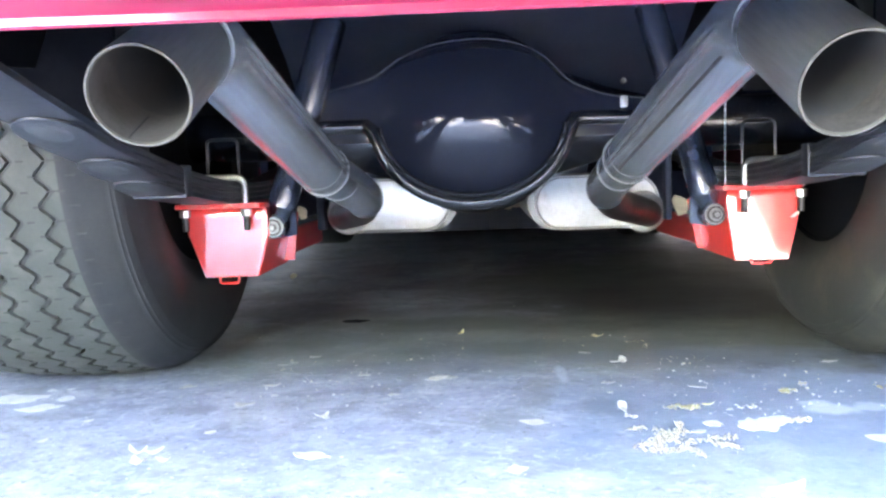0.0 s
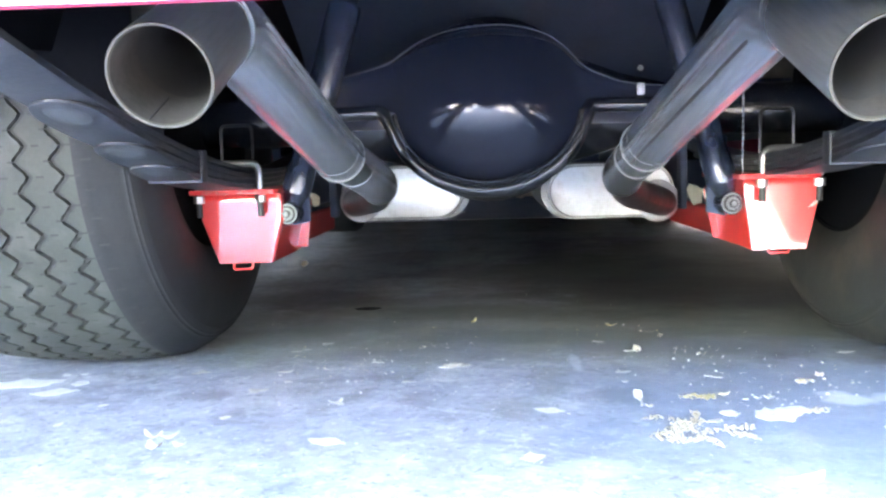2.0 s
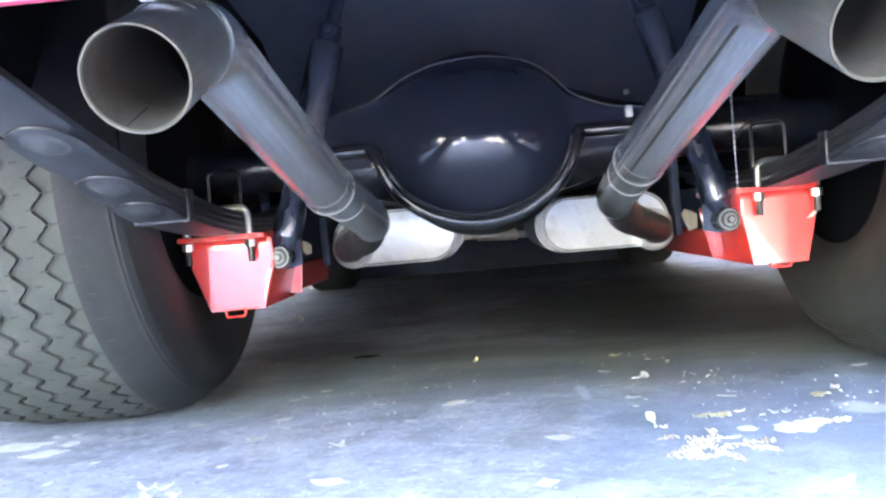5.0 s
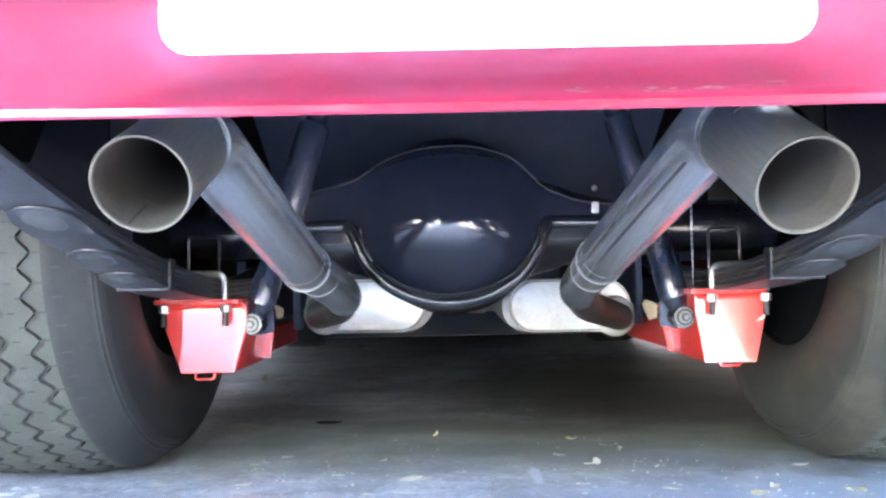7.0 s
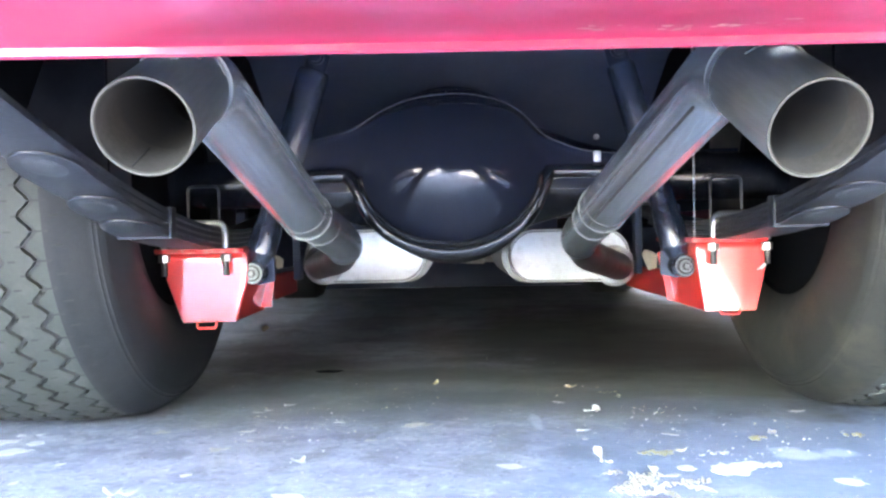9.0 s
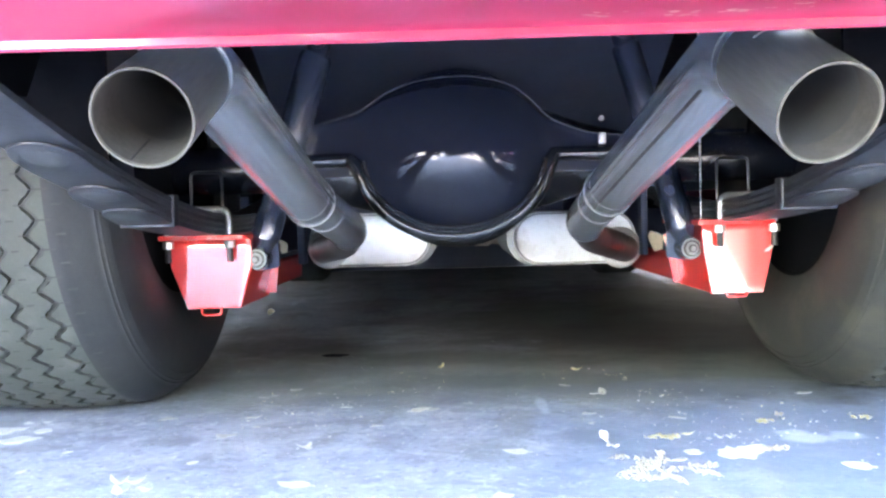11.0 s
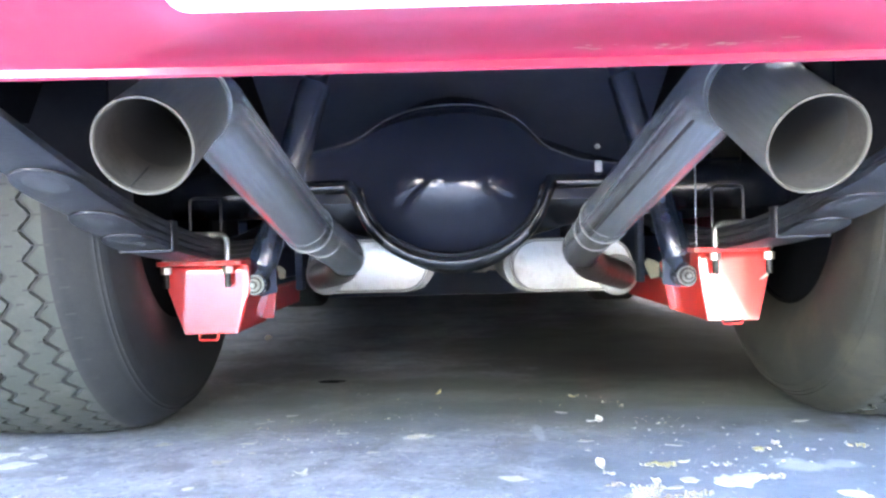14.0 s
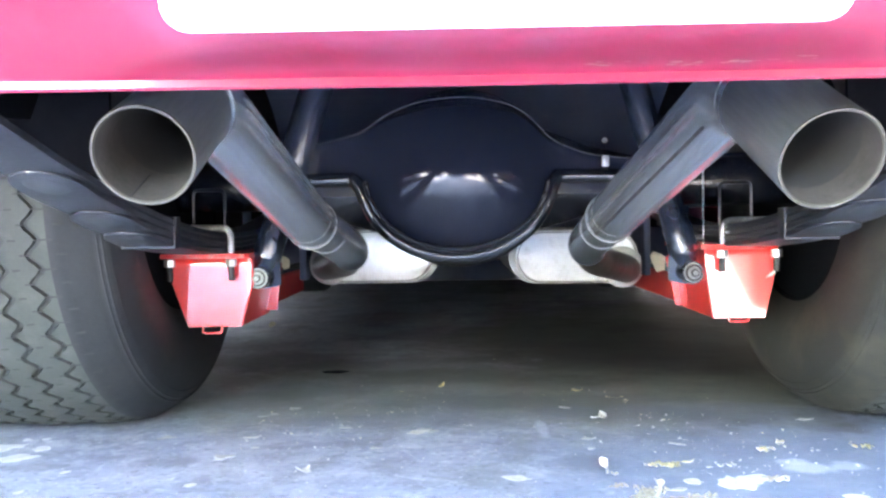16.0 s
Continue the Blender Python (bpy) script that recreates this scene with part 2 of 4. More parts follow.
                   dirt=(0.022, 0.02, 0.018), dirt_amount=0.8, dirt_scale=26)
# darker, browner copy of the pipe steel: painted-in shade and dull red reflections
PIPE_SHADED = material("shaded_pipe_steel", (0.17, 0.16, 0.155), 0.30, metal=0.85, vary=0.35, scale=30, dirt=(0.10, 0.07, 0.05), dirt_amount=0.6, dirt_scale=22, rough_vary=0.05)
CLAMP = material("bright_zinc_clamp", (0.74, 0.74, 0.76), 0.35, metal=0.5, vary=0.08, scale=60)
# black for the depth of the pipes: shade put into the colour
BORE_SHADE_BLACK = material("bore_shade_black", (0.012, 0.011, 0.010), 0.9, vary=0.3, scale=30)
NEAR_BLACK = material("near_black", (0.0040, 0.0042, 0.0050), 0.8, vary=0.5, scale=9, bump=0.3, bump_scale=90, spec=0.04)
RIM_EDGE = material("cut_pipe_edge", (0.050, 0.045, 0.034), 0.5, metal=0.2, vary=0.3, scale=40)
ALUMINISED = material("aluminised_muffler_steel", (0.72, 0.72, 0.71), 0.36, metal=0.45, vary=0.08, scale=18, bump=0.1, bump_scale=160,
                      dirt=(0.40, 0.38, 0.34), dirt_amount=0.6, dirt_scale=24)
SHELL = material("dull_muffler_shell", (0.22, 0.22, 0.215), 0.5, metal=0.4, vary=0.15, scale=14)
RUBBER = material("tyre_rubber", (0.043, 0.047, 0.040), 0.72, vary=0.22, scale=14, bump=0.2, bump_scale=260,
                  dirt=(0.12, 0.115, 0.10), dirt_amount=0.35, dirt_scale=20)
RUBBER_SIDE = material("tyre_sidewall_rubber", (0.027, 0.0285, 0.0295), 0.6, spec=0.22, vary=0.2, scale=10, bump=0.12, bump_scale=200,
                       dirt=(0.045, 0.044, 0.040), dirt_amount=0.5, dirt_scale=5)
# right tyre only: brown dust, plus the lighter tone of its lit side
RUBBER_DUSTY_LIT = material("dusty_lit_sidewall_rubber", (0.027, 0.0265, 0.022), 0.6, spec=0.3, vary=0.3, scale=9, bump=0.12, bump_scale=200,
                        dirt=(0.075, 0.064, 0.042), dirt_amount=0.7, dirt_scale=8)
SIPE = material("sipe_rubber", (0.024, 0.026, 0.023), 0.85, vary=0.2, scale=14)
GROOVE = material("tread_groove_rubber", (0.036, 0.038, 0.035), 0.85, vary=0.2, scale=14)
ZINC = material("zinc_plated_steel", (0.38, 0.38, 0.37), 0.36, metal=0.9, vary=0.2, scale=60, bump=0.1, bump_scale=300)
WASHER = material("dull_plated_washer", (0.16, 0.16, 0.155), 0.5, metal=0.7, vary=0.3, scale=70)
THREAD = material("bolt_thread_steel", (0.04, 0.038, 0.036), 0.5, metal=0.7, vary=0.3, scale=80)
WHITE = material("white_plate_paint", (0.82, 0.83, 0.82), 0.35, vary=0.03, scale=10)
INK = material("plate_ink", (0.03, 0.05, 0.16), 0.4)
TAG = material("paper_tag", (0.62, 0.55, 0.40), 0.7, vary=0.2, scale=60)
LEAF = material("dry_leaf", (0.58, 0.54, 0.46), 0.75, vary=0.25, scale=50, bump=0.3, bump_scale=300)
FLAKE = material("white_peeled_flake", (0.61, 0.605, 0.58), 0.7, vary=0.25, scale=60)
HUSK = material("seed_husk", (0.27, 0.235, 0.18), 0.9, vary=0.5, scale=220)
HUSK_YELLOW = material("yellowish_seed_husk", (0.24, 0.21, 0.12), 0.9, vary=0.3, scale=160)
LEAF_BIT = material("yellow_seed", (0.66, 0.58, 0.36), 0.8, vary=0.3, scale=60)
LEAF_DARK = material("brown_leaf", (0.66, 0.55, 0.26), 0.75, vary=0.3, scale=50)
CRUMB = material("pale_crumbs", (0.60, 0.57, 0.48), 0.8, vary=0.35, scale=40)
CHIP = material("peeled_paint_chips", (0.44, 0.42, 0.37), 0.8, vary=0.2, scale=60, bump=0.3, bump_scale=200)
STAIN = material("oil_stain", (0.02, 0.02, 0.021), 0.95, vary=0.3, scale=40, spec=0.02)
WALL = material("rendered_wall", (0.30, 0.27, 0.22), 0.85, vary=0.12, scale=2, bump=0.3, bump_scale=40)
# near-black for the added unseen walls, so they bounce little light
LIGHT_STOP = material("light_stop_wall", (0.030, 0.032, 0.027), 0.8, vary=0.3, scale=3, bump=0.3, bump_scale=30)
SMUDGE = material("dried_mud", (0.24, 0.13, 0.10), 0.8, vary=0.3, scale=80)
CROSS = material("tan_weathered_steel", (0.42, 0.34, 0.28), 0.4, metal=0.3, vary=0.3, scale=40)
RUST = material("rusty_steel", (0.22, 0.10, 0.05), 0.7, metal=0.3, vary=0.4, scale=30)


# ---- mesh helpers ----
def finish(bm, name, mat, smooth=40):
    bmesh.ops.recalc_face_normals(bm, faces=bm.faces)
    me = bpy.data.meshes.new(name)
    for f in bm.faces:
        f.smooth = smooth > 0
    if smooth:
        for e in bm.edges:
            if len(e.link_faces) == 2 and e.calc_face_angle(0) > radians(smooth):
                e.smooth = False
    bm.to_mesh(me)
    bm.free()
    for m in (mat if isinstance(mat, (list, tuple)) else [mat]):
        me.materials.append(m)
    return me


def thing(name, bm, mat, label, category, kind="", group="", smooth=40):
    return tagged(new(name, finish(bm, name, mat, smooth)), label, category, group, kind)


def part(name, bm, mat, parent, label="", smooth=40):
    ob = new(name, finish(bm, name, mat, smooth))
    ob.parent = parent
    if parent.type == "EMPTY":
        ob.matrix_parent_inverse = Matrix.Translation(parent.location).inverted()
    if label:
        ob["label"] = label
    return ob


def box(bm, lo, hi, bevel=0.0, m=None, segs=2):
    c = [(a + b) / 2 for a, b in zip(lo, hi)]
    s = [abs(b - a) for a, b in zip(lo, hi)]
    g = bmesh.ops.create_cube(bm, size=1.0, matrix=Matrix.Translation(c) @ Matrix.Diagonal((*s, 1)))
    vs = g["verts"]
    if bevel:
        es = list({e for v in vs for e in v.link_edges})
        r = bmesh.ops.bevel(bm, geom=es, offset=bevel, segments=segs, profile=0.5, affect="EDGES")
        vs = list({v for f in r["faces"] for v in f.verts} | {v for v in vs if v.is_valid})
    if m is not None:
        bmesh.ops.transform(bm, matrix=m, verts=vs)
    return vs


def smooth_path(pts, steps=8):
    """A rounded line through the points."""
    p = [Vector(q) for q in pts]
    p = [2 * p[0] - p[1], *p, 2 * p[-1] - p[-2]]
    out = []
    for a, b, c, d in zip(p, p[1:], p[2:], p[3:]):
        for i in range(steps):
            t = i / steps
            out.append(0.5 * (2 * b + (c - a) * t + (2 * a - 5 * b + 4 * c - d) * t * t + (3 * b - a - 3 * c + d) * t ** 3))
    return out + [p[-2]]


def rounded(pts, radius, steps=6):
    """A line with its corners rounded off."""
    p = [Vector(q) for q in pts]
    out = [p[0]]
    for a, b, c in zip(p, p[1:], p[2:]):
        r = min(radius, (a - b).length * 0.49, (c - b).length * 0.49)
        s, e = b + (a - b).normalized() * r, b + (c - b).normalized() * r
        for i in range(steps + 1):
            t = i / steps
            out.append((1 - t) ** 2 * s + 2 * t * (1 - t) * b + t * t * e)
    return out + [p[-1]]


def sweep(bm, pts, radius, n=12, caps=True, squash=1.0):
    """A round bar along pts; radius may be a list. Returns its rings."""
    pts = [Vector(p) for p in pts]
    rad = radius if isinstance(radius, (list, tuple)) else [radius] * len(pts)
    tang = [(pts[min(i + 1, len(pts) - 1)] - pts[max(i - 1, 0)]).normalized() for i in range(len(pts))]
    side = tang[0].orthogonal().normalized()
    rings = []
    for i, p in enumerate(pts):
        if i:
            side = tang[i - 1].rotation_difference(tang[i]) @ side
        up = tang[i].cross(side)
        rings.append([bm.verts.new(p + rad[i] * (math.cos(a) * side + squash * math.sin(a) * up))
                      for a in (2 * math.pi * k / n for k in range(n))])
    for r, s in zip(rings, rings[1:]):
        for k in range(n):
            bm.faces.new((r[k], r[(k + 1) % n], s[(k + 1) % n], s[k]))
    if caps:
        bm.faces.new(rings[0][::-1])
        bm.faces.new(rings[-1])
    return rings


def prism(bm, outline, a0, a1, axis="y", bevel=0.0):
    """A flat outline pulled through from a0 to a1 along an axis."""
    def at(u, v, w):
        return {"x": (w, u, v), "y": (u, w, v), "z": (u, v, w)}[axis]
    lo = [bm.verts.new(at(u, v, a0)) for u, v in outline]
    hi = [bm.verts.new(at(u, v, a1)) for u, v in outline]
    n = len(outline)
    faces = [bm.faces.new(lo[::-1]), bm.faces.new(hi)]
    for k in range(n):
        faces.append(bm.faces.new((lo[k], lo[(k + 1) % n], hi[(k + 1) % n], hi[k])))
    if bevel:
        bmesh.ops.bevel(bm, geom=list({e for f in faces for e in f.edges}), offset=bevel, segments=2, profile=0.5, affect="EDGES")


def lathe(bm, profile, centre, axis, n=48, closed=False):
    """profile: (distance along the axis, radius) turned about the axis."""
    axis = Vector(axis).normalized()
    u = axis.orthogonal().normalized()
    v = axis.cross(u)
    c = Vector(centre)
    rings = [[bm.verts.new(c + axis * d + r * (math.cos(a) * u + math.sin(a) * v)) for a in (2 * math.pi * k / n for k in range(n))]
             for d, r in profile]
    pairs = list(zip(rings, rings[1:])) + ([(rings[-1], rings[0])] if closed else [])
    for r, s in pairs:
        for k in range(n):
            bm.faces.new((r[k], r[(k + 1) % n], s[(k + 1) % n], s[k]))
    if not closed:
        bm.faces.new(rings[0][::-1])
        bm.faces.new(rings[-1])
    return rings


# ---- ground, and unseen walls and roof added to shape the light ----
bm = bmesh.new()
bmesh.ops.create_grid(bm, x_segments=8, y_segments=8, size=150)
thing("ground", bm, CONCRETE, "blue-grey painted concrete drive, stained and scuffed", "ground", "structure")
# unseen wall added ahead of the car to keep light out
bm = bmesh.new()
box(bm, (-1.69, 5.2, 0), (6.0, 5.5, 3.0), 0.01)
thing("unseen_wall_north", bm, WALL, "unseen plain wall added beyond the car to close off light", "wall", "structure")
# unseen wall added for shade; its gap lets sun onto a reflected patch
bm = bmesh.new()
box(bm, (-1.9, -1.3, 0), (-1.7, 4.0, 5.5), 0.01)
box(bm, (-1.9, 4.0, 0), (-1.7, 5.5, 9.0), 0.01)
box(bm, (-1.9, -9.0, 0), (-1.7, -4.0, 5.2), 0.01)
box(bm, (-1.9, -4.0, 2.3), (-1.7, -1.3, 5.2), 0.01)
thing("shade_wall_west", bm, WALL, "unseen tall wall added beside the drive to cast shade, with a gap for a sunlit patch", "wall", "structure")
# unseen wall added; its line sets the edge of the right plate's reflection
bm = bmesh.new()
prism(bm, [(1.12, -0.15), (2.85, -5.9), (3.05, -5.9), (1.32, -0.15)], 0, 2.5, "z", 0.01)
thing("shade_wall_east", bm, LIGHT_STOP, "unseen dark wall added beside the drive to bound a reflection", "wall", "structure")
# unseen wall added to hold back light from the car's right
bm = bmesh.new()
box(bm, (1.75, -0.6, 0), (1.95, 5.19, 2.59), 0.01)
thing("shade_wall_side", bm, LIGHT_STOP, "unseen dark wall added beside the car to cut light from the right", "wall", "structure")
# unseen roof added over the car so light comes mainly from behind
bm = bmesh.new()
prism(bm, [(-1.69, 0.35), (1.95, 0.35), (1.95, 4.5), (-1.69, 4.5)], 2.6, 2.75, "z")
thing("ceiling", bm, WALL, "unseen plain roof added above the car to block sky and sun", "ceiling", "structure")
# unseen wall added to block the bright sky near the horizon
bm = bmesh.new()
box(bm, (-0.9, -7.8, 0), (12.0, -7.5, 2.8), 0.01)
thing("shade_wall_south", bm, LIGHT_STOP, "unseen dark wall added across the drive to block the low sky", "wall", "structure")

# ---- the car ----
CX, AXLE_Y, AXLE_Z = 0.125, 1.53, 0.385
car = new("car")
car.location = (CX, AXLE_Y, 0)
tagged(car, "red car with twin exhaust tips and black underside, parked on concrete", "car")

# body: rear valance with its rolled lower lip
bm = bmesh.new()
profile = [(0.603, 0.4000), (0.5985, 0.3990), (0.5964, 0.4002), (0.5963, 0.4044), (0.5930, 0.4058), (0.585, 0.4066), (0.555, 0.4085), (0.535, 0.4100), (0.524, 0.4125),
           (0.515, 0.421), (0.510, 0.440), (0.507, 0.48), (0.504, 0.56), (0.503, 0.66), (0.508, 0.76), (0.525, 0.83), (0.56, 0.87)]
inner = [(y + (0.006 if z > 0.43 else 0.002), z + (0.004 if z < 0.43 else 0.0)) for y, z in profile[4:]][::-1]
loop = profile + inner
xs = [CX + 0.92 * k / 96 for k in range(-96, 97)]
rows = []
for x in xs:
    b = 0.05 * abs((x - CX) / 0.92) ** 3
    row = []
    for k, (y, z) in enumerate(loop):
        lift = 0.0
        if 0.51 < y < 0.597:
            s = (0.597 - y) / 0.087            # 0 at the lip, 1 under the plate
            w = min(1, max(0, (abs(x - 0.130) - (0.215 - 0.095 * s)) / 0.07))
            w = w * w * (3 - 2 * w)
            lift = 0.042 * s * w * (1 if z < 0.43 else max(0, 1 - (z - 0.43) / 0.05))
        row.append(bm.verts.new((x, y + b, z + lift + 0.010 * abs((x - CX) / 0.92) ** 2)))
    rows.append(row)
for a, b in zip(rows, rows[1:]):
    for k in range(len(loop)):
        j = (k + 1) % len(loop)
        bm.faces.new((a[k], a[j], b[j], b[k]))
bm.faces.new(rows[0])
bm.faces.new(rows[-1][::-1])
valance = part("rear_panel", bm, RED, car, "glossy red rear body panel with a rolled lower lip", 35)

rng2 = random.Random(9)
bm = bmesh.new()
for cx, cy, rx, k in ((0.185, 0.580, 0.014, 7), (0.222, 0.583, 0.012, 8), (0.262, 0.581, 0.010, 7), (0.286, 0.574, 0.006, 3), (0.225, 0.582, 0.06, 12)):
    for _ in range(k):
        x, y, r = cx + rng2.uniform(-rx, rx), cy + rng2.uniform(-0.004, 0.004), rng2.uniform(0.0007, 0.0028)
        z = 0.4066 + (0.585 - y) * 0.065 - 0.0004
        a0 = rng2.uniform(0, 6)
        bm.faces.new([bm.verts.new((x + 1.7 * r * rng2.uniform(0.6, 1.1) * math.cos(a0 + t), y + 0.7 * r * rng2.uniform(0.6, 1.1) * math.sin(a0 + t), z)) for t in (0, 1, 2, 3, 4, 5)])
tagged(part("dried_dirt", bm, SMUDGE, valance, "pale dried dirt under the lip", 0), kind="stuff")

# licence plate: blank white, with its text as bars
bm = bmesh.new()
def round_rect(x0, z0, x1, z1, r, n=6):
    out = []
    for cx, cz, a0 in ((x1 - r, z0 + r, -90), (x1 - r, z1 - r, 0), (x0 + r, z1 - r, 90), (x0 + r, z0 + r, 180)):
        out += [(cx + r * math.cos(radians(a0 + 90 * k / n)), cz + r * math.sin(radians(a0 + 90 * k / n))) for k in range(n + 1)]
    return out
PLATE = (-0.0275, 0.408, 0.2745, 0.560)
prism(bm, round_rect(*PLATE, 0.014), 0.4985, 0.5002)
plate = part("license_plate", bm, WHITE, valance, "white licence plate with rounded corners", 0)
for k in range(6):
    bm = bmesh.new()
    prism(bm, round_rect(0.012 + 0.041 * k, 0.458, 0.040 + 0.041 * k, 0.524, 0.002), 0.4978, 0.4985)
    bar = new("plate_bar", finish(bm, "plate_bar", INK, 0))
    bar.parent = valance

# sides, deck and nose, plain; the sills hang low to block side light
def arch_outline(zs):
    pts = [(0.53, 0.42), (0.75, 0.27)]
    for yc in (AXLE_Y, 4.0):
        pts += [(yc - 0.45 * math.cos(math.pi * k / 14), max(zs, 0.30 + 0.44 * math.sin(math.pi * k / 14))) for k in range(15)]
    return pts + [(4.65, zs), (4.75, 0.5), (4.7, 0.72), (3.5, 0.86), (0.56, 0.87)]
for sx in (-1, 1):
    bm = bmesh.new()
    prism(bm, arch_outline(0.08), CX + sx * 0.90, CX + sx * 0.92, "x")
    part("quarter_panel", bm, RED, car, "", 0)
bm = bmesh.new()
prism(bm, [(0.56, 0.87), (3.5, 0.86), (4.7, 0.72), (4.75, 0.5), (4.65, 0.30), (4.63, 0.30), (4.72, 0.5), (4.68, 0.71), (3.5, 0.84), (0.56, 0.85)], CX - 0.899, CX + 0.899, "x")
part("deck", bm, RED, car, "", 0)

# nose panel carried down almost to the ground to stop light from ahead
bm = bmesh.new()
box(bm, (CX - 0.86, 4.55, 0.002), (CX + 0.86, 4.58, 0.62), 0.006)
part("front_valance", bm, BLACK_SATIN, car, "", 0)
for sx in (-1, 1):
    bm = bmesh.new()
    lathe(bm, [(-0.11, 0.20), (-0.115, 0.28), (-0.095, 0.33), (-0.07, 0.345), (0.07, 0.345), (0.095, 0.33), (0.115, 0.28), (0.11, 0.20)], (CX + sx * 0.72, 4.0, 0.3455), (1, 0, 0), 64)
    part("front_tyre", bm, RUBBER_SIDE, car)

# underside: floor pan, wheel houses, frame rails, cross member
PAN_LINE = [(0.515, 0.62), (1.05, 0.63), (1.25, 0.65), (1.50, 0.655), (1.70, 0.63), (1.85, 0.55), (2.0, 0.44), (2.3, 0.36), (4.6, 0.36), (4.6, 0.38), (2.3, 0.38), (2.02, 0.46), (1.87, 0.57), (1.71, 0.65), (1.50, 0.675), (1.24, 0.67), (1.04, 0.65), (0.515, 0.64)]
bm = bmesh.new()
prism(bm, PAN_LINE, CX - 0.40, CX + 0.40, "x")
part("floor_pan", bm, BLACK_SATIN, car, "black painted floor pan")
# outer strips of the same pan, in a much darker tone
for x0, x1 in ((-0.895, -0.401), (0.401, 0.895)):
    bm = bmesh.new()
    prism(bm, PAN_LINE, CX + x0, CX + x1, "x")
    part("wheel_house_roof", bm, NEAR_BLACK, car, "near-black wheel house roof")
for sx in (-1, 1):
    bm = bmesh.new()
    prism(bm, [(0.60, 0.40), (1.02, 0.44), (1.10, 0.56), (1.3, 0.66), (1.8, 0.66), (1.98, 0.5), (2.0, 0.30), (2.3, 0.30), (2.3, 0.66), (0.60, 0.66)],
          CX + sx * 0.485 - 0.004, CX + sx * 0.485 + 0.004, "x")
    part("inner_wing", bm, NEAR_BLACK, car, "black inner wheel house panel")
    # added sheet; its foot follows the spring so the arch stays dark
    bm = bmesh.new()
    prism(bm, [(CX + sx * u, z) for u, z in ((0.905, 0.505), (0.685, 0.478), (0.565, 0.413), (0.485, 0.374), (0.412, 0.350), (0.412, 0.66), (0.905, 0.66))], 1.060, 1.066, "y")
    part("arch_liner", bm, NEAR_BLACK, car, "near-black liner added across the wheel arch")
    # unseen rail added to close the bright gap through the front arch
    bm = bmesh.new()
    box(bm, (CX + sx * 0.575 - 0.02, 2.32, 0.19), (CX + sx * 0.575 + 0.02, 4.5, 0.365), 0.008)
    part("sill_light_block", bm, BLACK_SATIN, car, "black rail added inside the sill to block light")
# ---- rear axle ----
DX, DZ = 0.103, 0.392
bm = bmesh.new()
rings = []
for x, zc, rz, ry in ((CX - 0.60, 0.385, 0.040, 0.040), (CX - 0.34, 0.385, 0.041, 0.041), (DX - 0.29, 0.386, 0.046, 0.042), (DX - 0.22, 0.389, 0.060, 0.043), (DX - 0.16, 0.392, 0.080, 0.045),
                      (DX - 0.08, 0.396, 0.105, 0.050), (DX, 0.398, 0.118, 0.052), (DX + 0.08, 0.396, 0.105, 0.050), (DX + 0.16, 0.392, 0.080, 0.045), (DX + 0.22, 0.389, 0.060, 0.043),
                      (DX + 0.29, 0.386, 0.046, 0.042), (CX + 0.34, 0.385, 0.041, 0.041), (CX + 0.60, 0.385, 0.040, 0.040)):
    rings.append([bm.verts.new((x, AXLE_Y + 0.012 + ry * math.cos(a), zc + rz * math.sin(a))) for a in (2 * math.pi * k / 40 for k in range(40))])
for r, q in zip(rings, rings[1:]):
    for k in range(40):
        bm.faces.new((r[k], r[(k + 1) % 40], q[(k + 1) % 40], q[k]))
bm.faces.new(rings[0][::-1])
bm.faces.new(rings[-1])
axle = part("axle_housing", bm, BLACK_SEMI, car, "black banjo rear axle housing", 60)
# pressed rear shell: a dome that runs out without a break into the upper wings
TOP_LINE = [(-0.215, 0.432), (-0.124, 0.453), (-0.059, 0.469), (-0.030, 0.486), (-0.002, 0.503), (0.048, 0.520), (0.114, 0.526), (0.159, 0.521), (0.198, 0.509), (0.228, 0.488), (0.258, 0.457),
            (0.287, 0.442), (0.332, 0.428), (0.42, 0.420)]
def rear_shell():
    bm = bmesh.new()
    cz = 0.403
    top = smooth_path([(x, 0, z) for x, z in TOP_LINE], 6)
    nx, nz = 120, 72
    def roof(x):
        for a, b in zip(top, top[1:]):
            if a.x <= x <= b.x:
                return a.z + (b.z - a.z) * (x - a.x) / (b.x - a.x)
        return top[-1].z
    def floor_at(x):
        u = (x - DX) / 0.158
        return 0.366 if abs(u) >= 1 else min(0.366, 0.396 - 0.138 * math.sqrt(1 - u * u))
    grid = []
    for i in range(nx + 1):
        x = -0.214 + (0.419 + 0.214) * i / nx
        lo, hi = floor_at(x), roof(x)
        col = []
        for j in range(nz + 1):
            z = lo + (hi - lo) * j / nz
            u, w = (x - DX) / 0.150, (z - cz) / 0.1225
            rho = math.sqrt(u * u + w * w)
            rise = 0.064 * (1 - rho ** 2.3)
            k = 0.016                       # soft run-out
            h = 0.5 * (rise + math.sqrt(rise * rise + k * k))
            edge = min(1.0, (hi - z) / 0.012)
            col.append(bm.verts.new((x, 1.494 - h * (0.25 + 0.75 * edge) + 0.004 * (1 - edge) ** 2, z)))
        grid.append(col)
    for a, b in zip(grid, grid[1:]):
        for j in range(nz):
            bm.faces.new((a[j], a[j + 1], b[j + 1], b[j]))
    return bm
part("cover", rear_shell(), BLACK_GLOSS, axle, "glossy black domed differential cover", 80)
# rounded flange: along the tubes' upper edge, square corner, then round the dome's lower half
